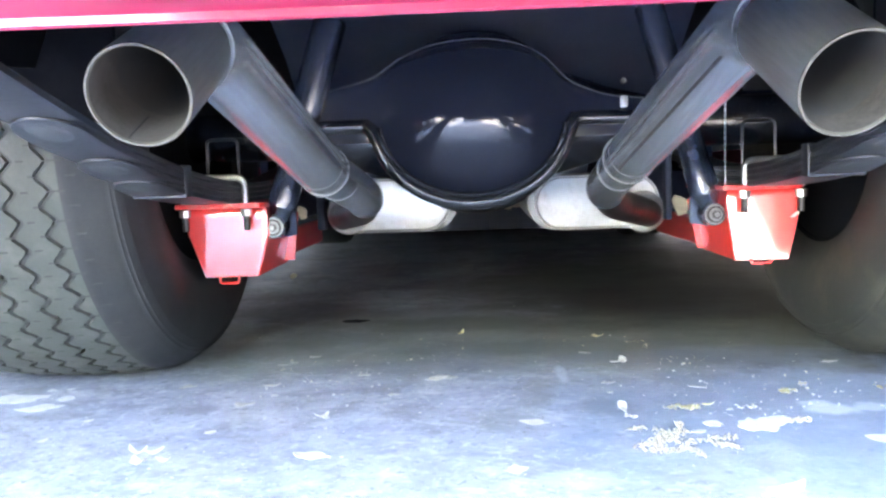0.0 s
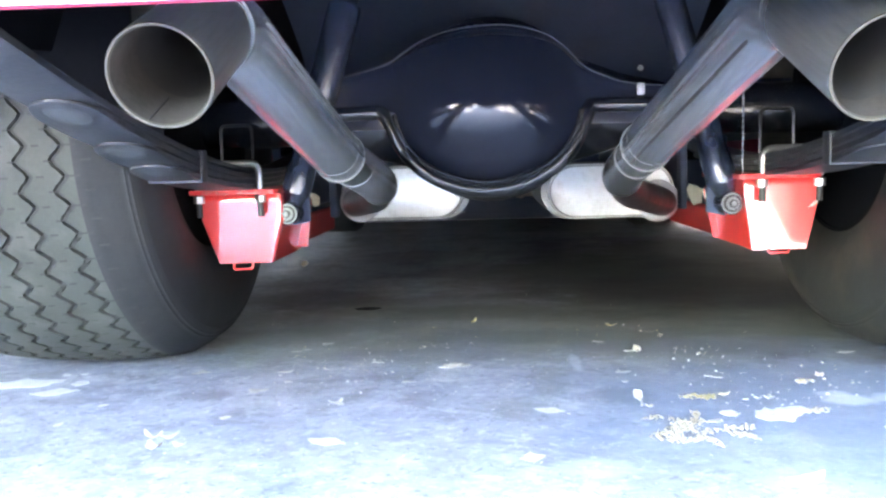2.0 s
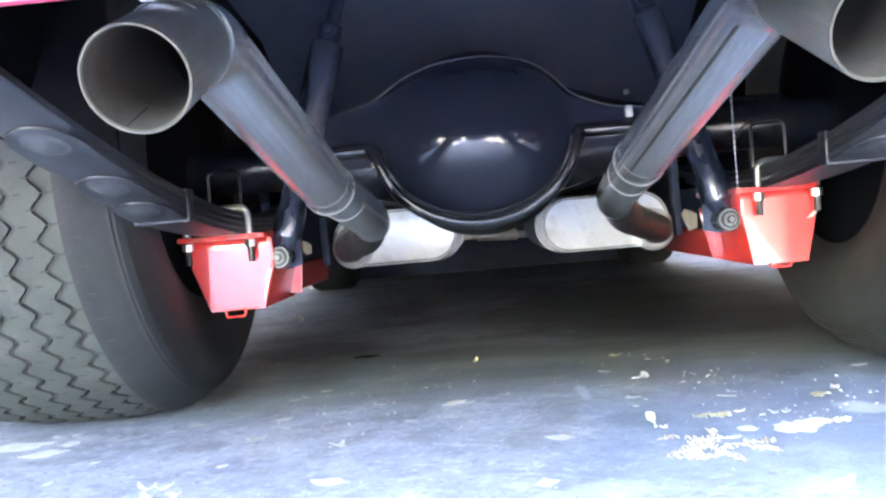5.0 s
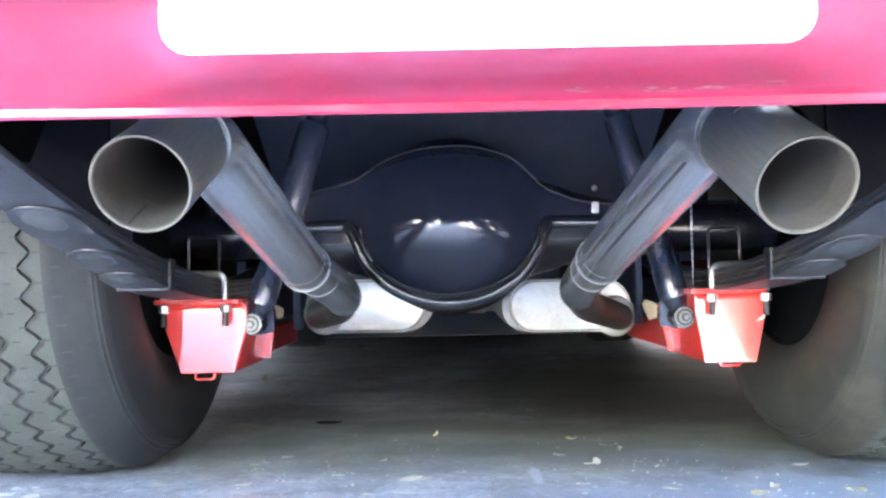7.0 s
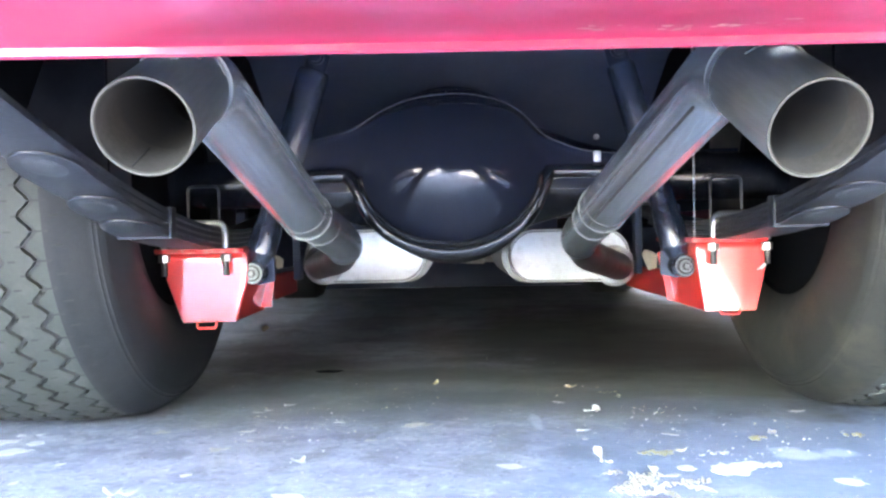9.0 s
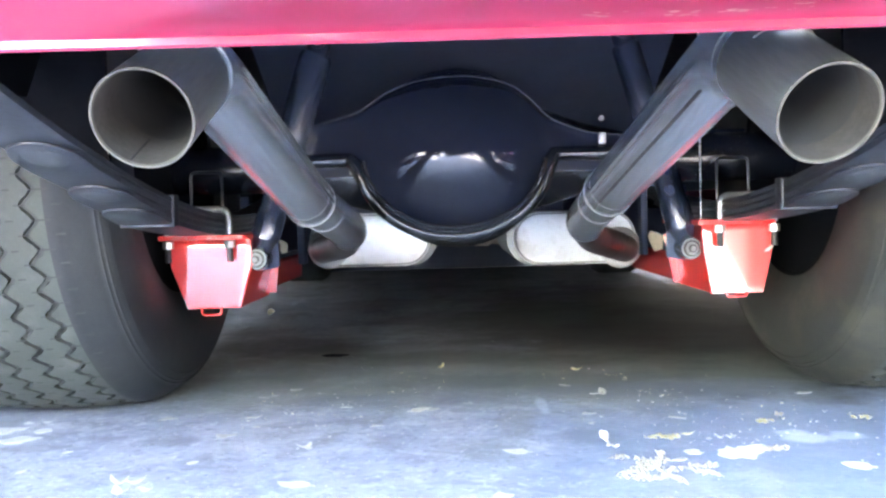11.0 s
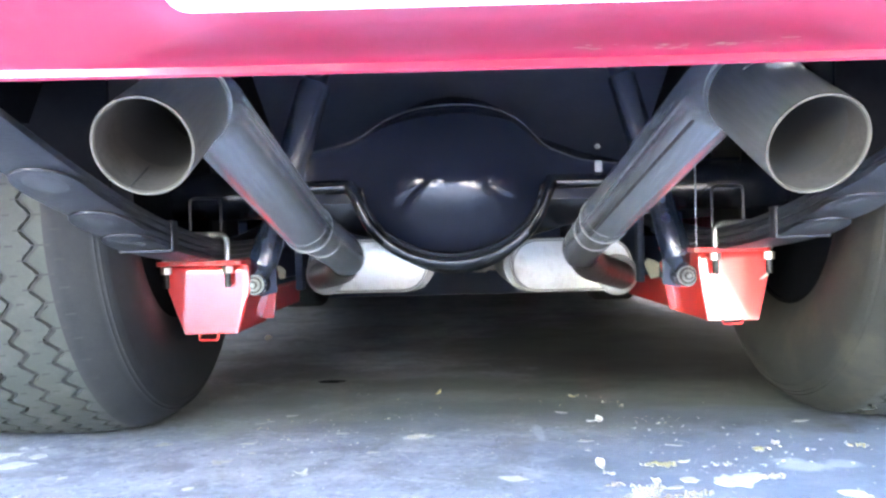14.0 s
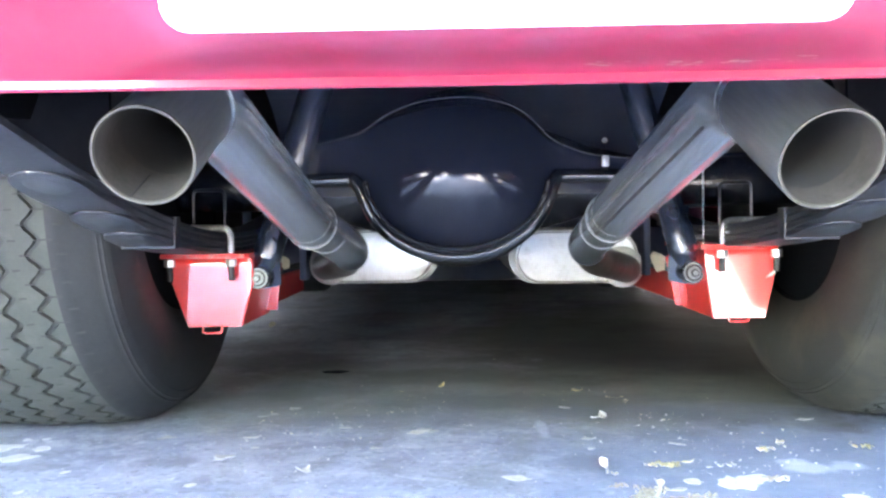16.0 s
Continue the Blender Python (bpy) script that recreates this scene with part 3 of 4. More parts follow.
ridge = [(DX - 0.32, 1.487, 0.392), (DX - 0.185, 1.484, 0.393), (DX - 0.169, 1.480, 0.391), (DX - 0.158, 1.477, 0.380)]
ridge += [(DX - 0.155 * math.cos(radians(a)), 1.475, 0.396 - 0.131 * math.sin(radians(a))) for a in range(16, 168, 8)]
ridge += [(DX + 0.157, 1.477, 0.380), (DX + 0.163, 1.480, 0.391), (DX + 0.176, 1.484, 0.394), (DX + 0.32, 1.487, 0.392)]
bm = bmesh.new()
sweep(bm, smooth_path(ridge, 5), 0.0118, 16)
part("seam_flange", bm, BLACK_LUMPY, axle, "rounded black flange under the cover")
for rx, rz, y, rr, a0, a1 in ((0.1475, 0.1195, 1.466, 0.0042, 4, 176), (0.163, 0.1405, 1.470, 0.0030, 18, 162)):
    bm = bmesh.new()
    bead_rng = random.Random(int(rx * 1000))
    line = [(DX - rx * math.cos(radians(a)), y + bead_rng.uniform(-0.0006, 0.0006), 0.398 - rz * math.sin(radians(a))) for a in range(a0, a1 + 1, 3)]
    sweep(bm, smooth_path(line, 2), rr, 8)
    part("cover_rim", bm, BLACK_LUMPY, axle)
bm = bmesh.new()
sweep(bm, smooth_path([(x, 1.4905, z) for x, z in TOP_LINE], 6), 0.0008, 6)
part("weld_seam", bm, SEAM_PAINT, axle)
# rounded carrier rising a little above the seam
bm = bmesh.new()
bmesh.ops.create_uvsphere(bm, u_segments=48, v_segments=24, radius=1.0, matrix=Matrix.Translation((DX + 0.005, 1.62, 0.40)) @ Matrix.Diagonal((0.165, 0.12, 0.160, 1)))
part("carrier", bm, BLACK_SEMI, axle, "", 80)
bm = bmesh.new()
box(bm, (0.341, 1.484, 0.409), (0.352, 1.492, 0.427), 0.002)
part("brake_line_clip", bm, ZINC, axle, "bright metal brake line clip")
bm = bmesh.new()
bmesh.ops.create_uvsphere(bm, u_segments=10, v_segments=6, radius=0.005, matrix=Matrix.Translation((0.357, 1.55, 0.457)))
part("breather", bm, ZINC, axle)
bm = bmesh.new()
sweep(bm, smooth_path([(0.20, 1.54, 0.50), (0.29, 1.55, 0.445), (0.357, 1.55, 0.428), (0.45, 1.55, 0.430), (0.60, 1.55, 0.43)]), 0.003, 8)
part("brake_line", bm, BLACK_GLOSS, axle)


# ---- wheels: tyres with zigzag grooves ----
def tyre(side):
    """side -1: the wheel at lower x. Axial distance a counts outwards from the inner bulge."""
    x_in = -0.340 if side < 0 else 0.640
    W, R, edge, pitch, depth, gw = 0.40, 0.390, 0.064, 0.0445, 0.0055, 0.0088
    periods, per = 62, 6
    n = periods * per
    half = W / 2 - edge

    def crown(a):
        return R - 0.009 * abs((a - W / 2) / half) ** 2.2

    cols = [(0.034, 0.195, 0, 0), (0.020, 0.212, 0, 0), (0.008, 0.245, 0, 0), (0.0, 0.290, 0, 0), (0.004, 0.316, 0, 0), (0.010, 0.334, 0, 0), (0.0112, 0.338, 0, 0), (0.0105, 0.3385, 0, 0),
            (0.0120, 0.342, 0, 0), (0.0142, 0.3455, 0, 0), (0.0165, 0.3485, 0, 0), (0.0155, 0.3492, 0, 0), (0.0162, 0.3502, 0, 0), (0.0186, 0.3511, 0, 0), (0.0206, 0.3535, 0, 0), (0.0196, 0.3542, 0, 0), (0.0203, 0.3552, 0, 0), (0.0230, 0.3562, 0, 0), (0.026, 0.359, 0, 0), (0.044, 0.3705, 0, 0), (0.058, 0.378, 0, 0), (edge, crown(edge), 0, 0), (0.0715, None, 0, 0)]
    g = edge + 0.0255
    while g < W - edge - 0.02:
        cols += [(g - gw / 2, None, 1, 0), (g - gw / 2 + 0.0012, None, 1, 1), (g + gw / 2 - 0.0012, None, 1, 1), (g + gw / 2, None, 1, 0)]
        g += pitch
    cols += [(W - edge, crown(edge), 0, 0), (W - 0.05, 0.3735, 0, 0), (W - 0.014, 0.345, 0, 0), (W, 0.290, 0, 0), (W - 0.02, 0.212, 0, 0), (W - 0.034, 0.195, 0, 0)]
    bm = bmesh.new()
    rings = []
    for k in range(n):
        ang = 2 * math.pi * k / n
        ph = (k % per) / per
        tri = 4 * abs(ph - 0.5) - 1
        zig = 0.0078 * max(-1, min(1, 1.35 * tri))
        ring = []
        for a, r, z, deep in cols:
            a2 = a + zig * z
            r2 = (crown(a2) if r is None else r) - depth * deep
            y, zz = AXLE_Y - r2 * math.sin(ang), AXLE_Z - r2 * math.cos(ang)
            if zz < 0.0015:
                zz = 0.0015 + 0.02 * (zz - 0.0015)
            ring.append(bm.verts.new((x_in + side * a2, y, max(0.0005, zz))))
        rings.append(ring)
    for k in range(n):
        p, q = rings[k], rings[(k + 1) % n]
        for j in range(len(cols) - 1):
            f = bm.faces.new((p[j], p[j + 1], q[j + 1], q[j]))
            d0, d1 = cols[j][3], cols[j + 1][3]
            f.material_index = 2 if d0 or d1 else (1 if cols[j + 1][0] <= 0.0720 else 0)
    return bm, x_in


def sipes(x_in, side):
    """Short cuts across the ribs, halfway between the grooves."""
    bm = bmesh.new()
    W, R, edge, pitch, periods = 0.40, 0.390, 0.064, 0.0445, 62
    half = W / 2 - edge
    for row in range(-1, 9):
        a = edge + 0.014 if row < 0 else edge + 0.0255 - pitch + pitch * (row // 2) + (0.0105 if row % 2 == 0 else 0.024)
        for k in range(periods):
            ang = 2 * math.pi * (k + (0.5 if row % 2 else 0.0)) / periods
            if not 0.12 < ang < 2.2:
                continue
            long = 0.0085 if row < 0 else 0.0062 if row % 2 == 0 else 0.0048
            q = []
            for da, dw in ((-long, -0.0011), (long, -0.0011), (long, 0.0011), (-long, 0.0011)):
                r = R + 0.0004 - 0.009 * abs((a + da - W / 2) / half) ** 2.2
                t = ang + dw / r
                q.append(bm.verts.new((x_in + side * (a + da), AXLE_Y - r * math.sin(t), AXLE_Z - r * math.cos(t))))
            bm.faces.new(q)
    return bm


for side in (-1, 1):
    bm, x_in = tyre(side)
    ty = part("tyre", bm, [RUBBER, RUBBER_SIDE if side < 0 else RUBBER_DUSTY_LIT, GROOVE], car, "worn black tyre with zigzag tread grooves", 30)
    tagged(part("sipe", sipes(x_in, side), SIPE, ty, "", 0), kind="stuff")
    bm = bmesh.new()
    lathe(bm, [(0.030, 0.206), (0.026, 0.204), (0.028, 0.198), (0.05, 0.192), (0.07, 0.178), (0.16, 0.172), (0.17, 0.05), (0.19, 0.05), (0.19, 0.16), (0.37, 0.19), (0.372, 0.2)],
          (x_in, AXLE_Y, AXLE_Z), (side, 0, 0), 56)
    part("rim", bm, NEAR_BLACK, ty, "black steel wheel rim")
    bm = bmesh.new()
    lathe(bm, [(0.05, 0.04), (0.05, 0.13), (0.055, 0.138), (0.12, 0.14), (0.12, 0.04)], (x_in, AXLE_Y, AXLE_Z), (side, 0, 0), 40)
    part("brake_drum", bm, BLACK_DEEP, ty)


# ---- leaf springs ----
def leaf_spring(side):
    sx = -1 if side < 0 else 1
    x_ax = -0.300 if side < 0 else 0.554

    def centre(y):                       # underside of the main leaf's line, and splay
        t = AXLE_Y - y
        z = 0.309 + 0.13 * t * t
        return x_ax - sx * 0.075 * t * (1 if t > 0 else 0.6), z

    holder = None
    ends = [(0.53, 2.12), (0.80, 2.05), (0.928, 1.95), (1.02, 1.85)]
    for k, (y0, y1) in enumerate(ends):
        bm = bmesh.new()
        th, top = 0.0075, -0.0085 * k
        ys = [y0 + (y1 - y0) * (i / 48) ** 2.0 for i in range(49)]
        rows = []
        for i, y in enumerate(ys):
            x, z = centre(y)
            w = 0.031
            if k and y < y0 + 0.05:
                q = 1 - (y - y0) / 0.05
                w = 0.031 * max(0.10, math.sqrt(max(0, 1 - q ** 2.4)))
            t = th * (0.22 + 0.78 * min(1, (y - y0) / 0.07)) if k else th
            rows.append([bm.verts.new((x + u * w, y, z + top + v)) for u, v in ((-1, 0), (1, 0), (1, -t * 0.8), (0.9, -t), (-0.9, -t), (-1, -t * 0.8))])
        for a, b in zip(rows, rows[1:]):
            for j in range(6):
                bm.faces.new((a[j], a[(j + 1) % 6], b[(j + 1) % 6], b[j]))
        bm.faces.new(rows[0])
        bm.faces.new(rows[-1][::-1])
        if holder is None:
            holder = part("leaf_spring", bm, SPRING_PAINT, car, "dark grey multi-leaf rear spring", 35)
        else:
            part("leaf", bm, SPRING_PAINT, holder, "", 35)
            x, z = centre(y0 + 0.035)
            bm = bmesh.new()
            bmesh.ops.create_uvsphere(bm, u_segments=14, v_segments=8, radius=1,
                                      matrix=pose(x, y0 + 0.035, z + top - th * 0.61, math.degrees(math.atan(-0.083 - 0.26 * (AXLE_Y - y0 - 0.035)))) @ Matrix.Diagonal((0.018, 0.024, 0.0016, 1)))
            part("leaf_tip_pad", bm, TIP_PAD, holder)
    # clamp round the pack
    y = 1.13
    x, z = centre(y)
    bm = bmesh.new()
    prism(bm, [(x - 0.0335, z + 0.004), (x + 0.0335, z + 0.004), (x + 0.0335, z - 0.0345), (x - 0.0335, z - 0.0345)], y - 0.011, y + 0.011, "y", 0.002)
    part("spring_clamp", bm, SPRING_PAINT, holder)
    return holder


for side in (-1, 1):
    leaf_spring(side)


# ---- red spring plates with traction bars ----
def traction_bar(side):
    if side < 0:
        x0, x1, b0, b1, zt, zb, zm, y = -0.352, -0.222, -0.327, -0.242, 0.2735, 0.1605, 0.230, 1.425
    else:
        x0, x1, b0, b1, zt, zb, zm, y = 0.486, 0.600, 0.501, 0.583, 0.2765, 0.1645, 0.238, 1.425
    xc = (x0 + x1) / 2
    bm = bmesh.new()
    left = [(zb, b0), (zm if side < 0 else zt - 0.03, x0 + 0.003), (zt, x0 + 0.003)]
    right = [(zb, b1), (zm, x1), (zt, x1 - 0.001)]
    def at(line, z):
        for (za, xa), (zc, xc2) in zip(line, line[1:]):
            if z <= zc + 1e-9:
                return xa + (xc2 - xa) * (z - za) / (zc - za)
        return line[-1][1]
    bend = 0.013
    levels = [(zb, 0.0015), (zb + 0.0015, 0.0), (0.5 * (zb + zm), 0.0), (zm if side < 0 else zt - 0.03, 0.0), (zm + 0.004, 0.0), (zt - bend - 0.0008, 0.0)]
    levels += [(zt - bend + bend * math.sin(radians(a)), bend * (1 - math.cos(radians(a)))) for a in range(0, 91, 15)]
    levels = sorted(set(levels))
    rows = []
    lean, yaw = (0.0075, 0.09) if side < 0 else (0.0, 0.0)        # this plate leans in at its foot and turns a little
    for z, back in levels:
        back += lean * (zt - z) / (zt - zb)
        q = max(0, (z - (zt - 0.010)) / 0.010)
        xl, xr = at(left, z) + 0.006 * q * q, at(right, z) - 0.006 * q * q
        e = 0.0022
        rows.append([bm.verts.new((p[0], p[1] + yaw * (p[0] - xc), p[2])) for p in ((xl, y + back + e, z), (xl + e * 0.3, y + back + e * 0.3, z), (xl + e, y + back, z), (xr - e, y + back, z), (xr - e * 0.3, y + back + e * 0.3, z), (xr, y + back + e, z),
                                               (xr, y + back + 0.006, z), (xl, y + back + 0.006, z))])
    for a, b in zip(rows, rows[1:]):
        for k in range(8):
            bm.faces.new((a[k], a[(k + 1) % 8], b[(k + 1) % 8], b[k]))
    bm.faces.new(rows[0])
    bm.faces.new(rows[-1][::-1])
    face = part("spring_plate", bm, RED_PAINT, car, "red painted steel spring plate", smooth=18)
    bm = bmesh.new()
    prism(bm, [(x0 - 0.009, y - 0.020), (x1 - 0.006, y - 0.020), (x1 - 0.001, y - 0.012), (x1 - 0.001, y + 0.2), (x0 - 0.009, y + 0.2)], zt - 0.003, zt + 0.005, "z", 0.0015)
    part("top_plate", bm, RED_WORN, face, "red plate with rusty worn edges", smooth=18)
    # box sides and floor running forward
    for xa, xb, m in ((x0 + 0.004, b0 + 0.001, 1), (x1 - 0.004, b1 - 0.001, -1)):
        bm = bmesh.new()
        vs = [(xa, zt - 0.003), (xa, zm), (xb, zb + 0.001), (xb + 0.004 * m, zb + 0.001), (xa + 0.004 * m, zm), (xa + 0.004 * m, zt - 0.003)]
        prism(bm, vs, y + 0.006, y + 0.21, "y")
        part("side_plate", bm, RED_PAINT, face, smooth=18)
    # flange that takes the shock, and the square bar ahead of it
    fx = (-0.30, -0.212, -0.2215) if side < 0 else (0.56, 0.473, 0.490)
    bm = bmesh.new()
    prism(bm, [(fx[0], 0.262), (fx[1] + (-0.010 if side < 0 else 0.010), 0.262), (fx[1], 0.2525), (fx[2], 0.168), (fx[0], 0.168)], 1.60, 1.606, "y", 0.0015)
    part("flange", bm, RED_PAINT, face, smooth=18)
    bx = (-0.345, -0.272) if side < 0 else (0.529, 0.602)
    bm = bmesh.new()
    box(bm, (bx[0], 1.62, 0.158), (bx[1], 2.13, 0.213), 0.006)
    part("traction_bar", bm, RED_PAINT, face, "red square tube traction bar", smooth=18)
    # bolts, nuts, tab
    for xb in ((-0.348, -0.251) if side < 0 else (0.512, 0.596)):
        bm = bmesh.new()
        bmesh.ops.create_cone(bm, cap_ends=True, segments=6, radius1=0.0085, radius2=0.0085, depth=0.011, matrix=Matrix.Translation((xb, y - 0.012, zt - 0.010)))
        nut = part("nut", bm, ZINC, face, "zinc plated nut", 0)
        bm = bmesh.new()
        rad = [0.0052 if k % 2 else 0.0046 for k in range(17)]
        sweep(bm, [(xb, y - 0.012, zt - 0.012 - 0.0016 * k) for k in range(17)], rad, 10)
        part("bolt_end", bm, THREAD, face)
    bm = bmesh.new()
    drop, by = (0.009, y + lean) if side < 0 else (0.0045, y)
    sweep(bm, rounded([(xc - 0.017, by + 0.001, zb + 0.004), (xc - 0.017, by - 0.001, zb - drop), (xc + 0.013, by - 0.001, zb - drop), (xc + 0.013, by + 0.001, zb + 0.004)], 0.004), 0.0022, 8)
    part("tab", bm, RED_PAINT, face)
    if side > 0:
        bm = bmesh.new()
        prism(bm, [(0.584, 0.2285), (0.5905, 0.2345), (0.599, 0.2415), (0.5985, 0.2355), (0.592, 0.230)], y - 0.0006, y + 0.0004, "y")
        part("chipped_edge", bm, CHIP, face, "bare chip in the paint", 0)
    # U-bolt over the spring, rear legs
    inn = (-0.251, -0.348) if side < 0 else (0.512, 0.596)
    bm = bmesh.new()
    sweep(bm, rounded([(inn[0], y - 0.012, zt), (inn[0], y - 0.012, 0.318), (inn[1], y - 0.012, 0.318), (inn[1], y - 0.012, zt)], 0.016), 0.0055, 10)
    part("u_bolt", bm, ZINC, face, "zinc plated U-bolt")


for side in (-1, 1):
    traction_bar(side)


# ---- shock absorbers ----
def shock(side):
    low = Vector((-0.217, 1.462, 0.237) if side < 0 else (0.476, 1.462, 0.236))
    top = Vector((-0.103, 1.47, 0.60) if side < 0 else (0.372, 1.47, 0.60))
    d = (top - low).normalized()
    bm = bmesh.new()
    sweep(bm, [low + d * t for t in (0.012, 0.03, 0.034, 0.075, 0.08, 0.24)], [0.014, 0.020, 0.0235, 0.0235, 0.0215, 0.0215], 28)
    s = part("shock_absorber", bm, SHOCK_PAINT, car, "dark blue-black shock absorber")
    bm = bmesh.new()
    sweep(bm, [low + d * t for t in (0.185, 0.186, 0.335, 0.342, 0.343)], [0.0225, 0.0262, 0.0262, 0.0235, 0.013] if side < 0 else [0.0215, 0.0225, 0.0225, 0.0205, 0.013], 28)
    part("dust_shield", bm, SHOCK_PAINT, s)
    bm = bmesh.new()
    sweep(bm, [low + d * t for t in (0.34, 0.345, 0.372, 0.376, 0.44)], [0.015, 0.0185, 0.0185, 0.012, 0.012], 20)
    lathe(bm, [(-0.030, 0.006), (-0.029, 0.009), (-0.022, 0.009), (-0.021, 0.013), (0.0, 0.013)], low + d * 0.362, (0, 1, 0), 12)
    part("upper_mount", bm, BLACK_DEEP, s)
    for r, y0, y1, mat, n in ((0.0180, -0.020, 0.02, SHOCK_PAINT, 24), (0.0160, -0.0225, -0.020, WASHER, 24), (0.0136, -0.0235, -0.0225, THREAD, 24), (0.0102, -0.026, -0.0235, WASHER, 24), (0.0074, -0.031, -0.026, THREAD, 6), (0.0042, -0.034, -0.031, WASHER, 12)):
        bm = bmesh.new()
        lathe(bm, [(y0, r * 0.93), (y0 + 0.0012, r), (y1 - 0.0012, r), (y1, r * 0.93)], low, (0, 1, 0), n)
        part("eye" if n == 24 and mat is SHOCK_PAINT else "washer" if n == 24 else "stud_nut", bm, mat, s)
    bm = bmesh.new()
    sx = 1 if side < 0 else -1
    prism(bm, [(low.x - sx * 0.004, low.z + 0.025), (low.x + sx * 0.026, low.z + 0.025), (low.x + sx * 0.026, low.z - 0.016), (low.x - sx * 0.004, low.z - 0.022)], 1.49, 1.50, "y", 0.002)
    part("shock_bracket", bm, BLACK_SATIN, s)


for side in (-1, 1):
    shock(side)


# ---- exhausts ----
def exhaust(side):
    if side < 0:
        tip0, seam = Vector((-0.0976, 0.66, 0.368)), Vector((-0.1016, 0.752, 0.407))
        line = [(-0.104, 0.80, 0.4265), (-0.0855, 1.20, 0.321)]
        low = [(-0.0875, 1.15, 0.335), (-0.081, 1.22, 0.318), (-0.0600, 1.385, 0.281), (-0.098, 1.60, 0.254), (-0.172, 1.82, 0.233), (-0.177, 1.95, 0.229)]
    else:
        tip0, seam = Vector((0.338, 0.66, 0.3585)), Vector((0.333, 0.752, 0.406))
        line = [(0.329, 0.797, 0.4275), (0.303, 1.22, 0.3235)]
        low = [(0.3055, 1.17, 0.336), (0.302, 1.24, 0.318), (0.297, 1.385, 0.285), (0.345, 1.58, 0.252), (0.452, 1.82, 0.219), (0.465, 1.95, 0.214)]
    R, RT = 0.0335, 0.0335 if side < 0 else 0.0343
    d = (seam - tip0).normalized()
    holder = None
    # main pipe
    bm = bmesh.new()
    pts = rounded([seam - d * 0.02, *line], 0.035, 8)
    rings = sweep(bm, pts, [R - 0.0008 - 0.0012 * min(1, k / 10) for k in range(len(pts))], 288, caps=False)
    run = (Vector(line[-1]) - Vector(line[-2])).normalized()
    # creases left by the bender, running the length of the pipe
    creases = ((0.30, 0.20, 1.0), (0.43, 0.28, -1.0), (0.56, 0.36, 1.0), (-0.35, -0.25, 0.7)) if side < 0 else ((-0.05, 0.0, 1.0), (0.08, 0.06, -1.0), (0.22, 0.14, 1.0), (0.62, 0.4, 0.7))
    for px, pz, high in creases:
        off = Vector((px * (1 if side < 0 else -1), -0.8, pz))
        off = (off - off.dot(run) * run).normalized()
        for k, (q, ring) in enumerate(zip(pts, rings)):
            fade = max(0.0, min(1.0, (k - 6) / 3))
            for w in ring:
                radial = (w.co - q).normalized()
                ang = radial.angle(off)
                w.co += radial * fade * high * (0.0022 if side < 0 else 0.0010) * math.exp(-(ang / 0.055) ** 2)
    sweep(bm, [pts[-1] - (pts[-1] - pts[-2]).normalized() * 0.004, pts[-1]], R, 40, caps=False)
    pipe = part("exhaust_pipe", bm, PIPE, car, "dull grey bare steel exhaust pipe", 60)
    # tip: a tube with a wall
    bm = bmesh.new()
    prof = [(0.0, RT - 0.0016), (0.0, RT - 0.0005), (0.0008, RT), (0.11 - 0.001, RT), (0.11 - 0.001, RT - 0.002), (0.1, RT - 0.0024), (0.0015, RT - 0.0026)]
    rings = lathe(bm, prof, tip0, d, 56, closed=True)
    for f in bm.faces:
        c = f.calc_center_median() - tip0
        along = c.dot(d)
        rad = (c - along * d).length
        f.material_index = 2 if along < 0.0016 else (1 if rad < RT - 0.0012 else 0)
    part("tip", bm, [TIP, PIPE_IN, RIM_EDGE], pipe, "cut steel exhaust tip with a dark bore", 50)
    # black inner tube, its start set where the bore's shade should begin
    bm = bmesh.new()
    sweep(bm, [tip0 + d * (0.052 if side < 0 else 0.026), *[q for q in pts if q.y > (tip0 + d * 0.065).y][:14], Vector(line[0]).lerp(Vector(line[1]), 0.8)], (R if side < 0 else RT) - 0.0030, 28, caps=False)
    part("bore", bm, BORE_SHADE_BLACK, pipe, "black inner tube that paints in the shade deep in the bore")
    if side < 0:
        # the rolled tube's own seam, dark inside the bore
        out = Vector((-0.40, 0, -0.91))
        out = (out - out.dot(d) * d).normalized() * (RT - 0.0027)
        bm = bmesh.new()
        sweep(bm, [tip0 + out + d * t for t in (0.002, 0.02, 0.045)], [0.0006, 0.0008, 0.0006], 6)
        part("bore_seam", bm, BORE_SHADE_BLACK, pipe, "dark weld seam along the bore")
    # weld bead behind the tip, a second bead on the bend
    bm = bmesh.new()
    for dist, rr in ((0.110, 0.0016), (0.1235, 0.0009)):
        c = tip0 + d * dist
        u = d.orthogonal().normalized()
        v = d.cross(u)
        ring = [c + (R - 0.0006) * (math.cos(a) * u + math.sin(a) * v) for a in (2 * math.pi * k / 48 for k in range(49))]
        sweep(bm, ring, rr, 6, caps=False)
    part("weld_bead", bm, TIP, pipe)
    # flared end of the upper pipe
    e = pts[-1]
    u = run.orthogonal().normalized()
    v = run.cross(u)
    for back, rr, tube in ((0.001, R - 0.0014, 0.0014), (0.034, R - 0.0022, 0.0006)):
        bm = bmesh.new()
        sweep(bm, [e - run * back + rr * (math.cos(t) * u + math.sin(t) * v) for t in (2 * math.pi * k / 48 for k in range(49))], tube, 8, caps=False)
        part("sleeve_bead", bm, SHELL, pipe)
    # mitred elbow, then the pipe into the muffler with shade in its colour
    bent = rounded(low, 0.045, 6)
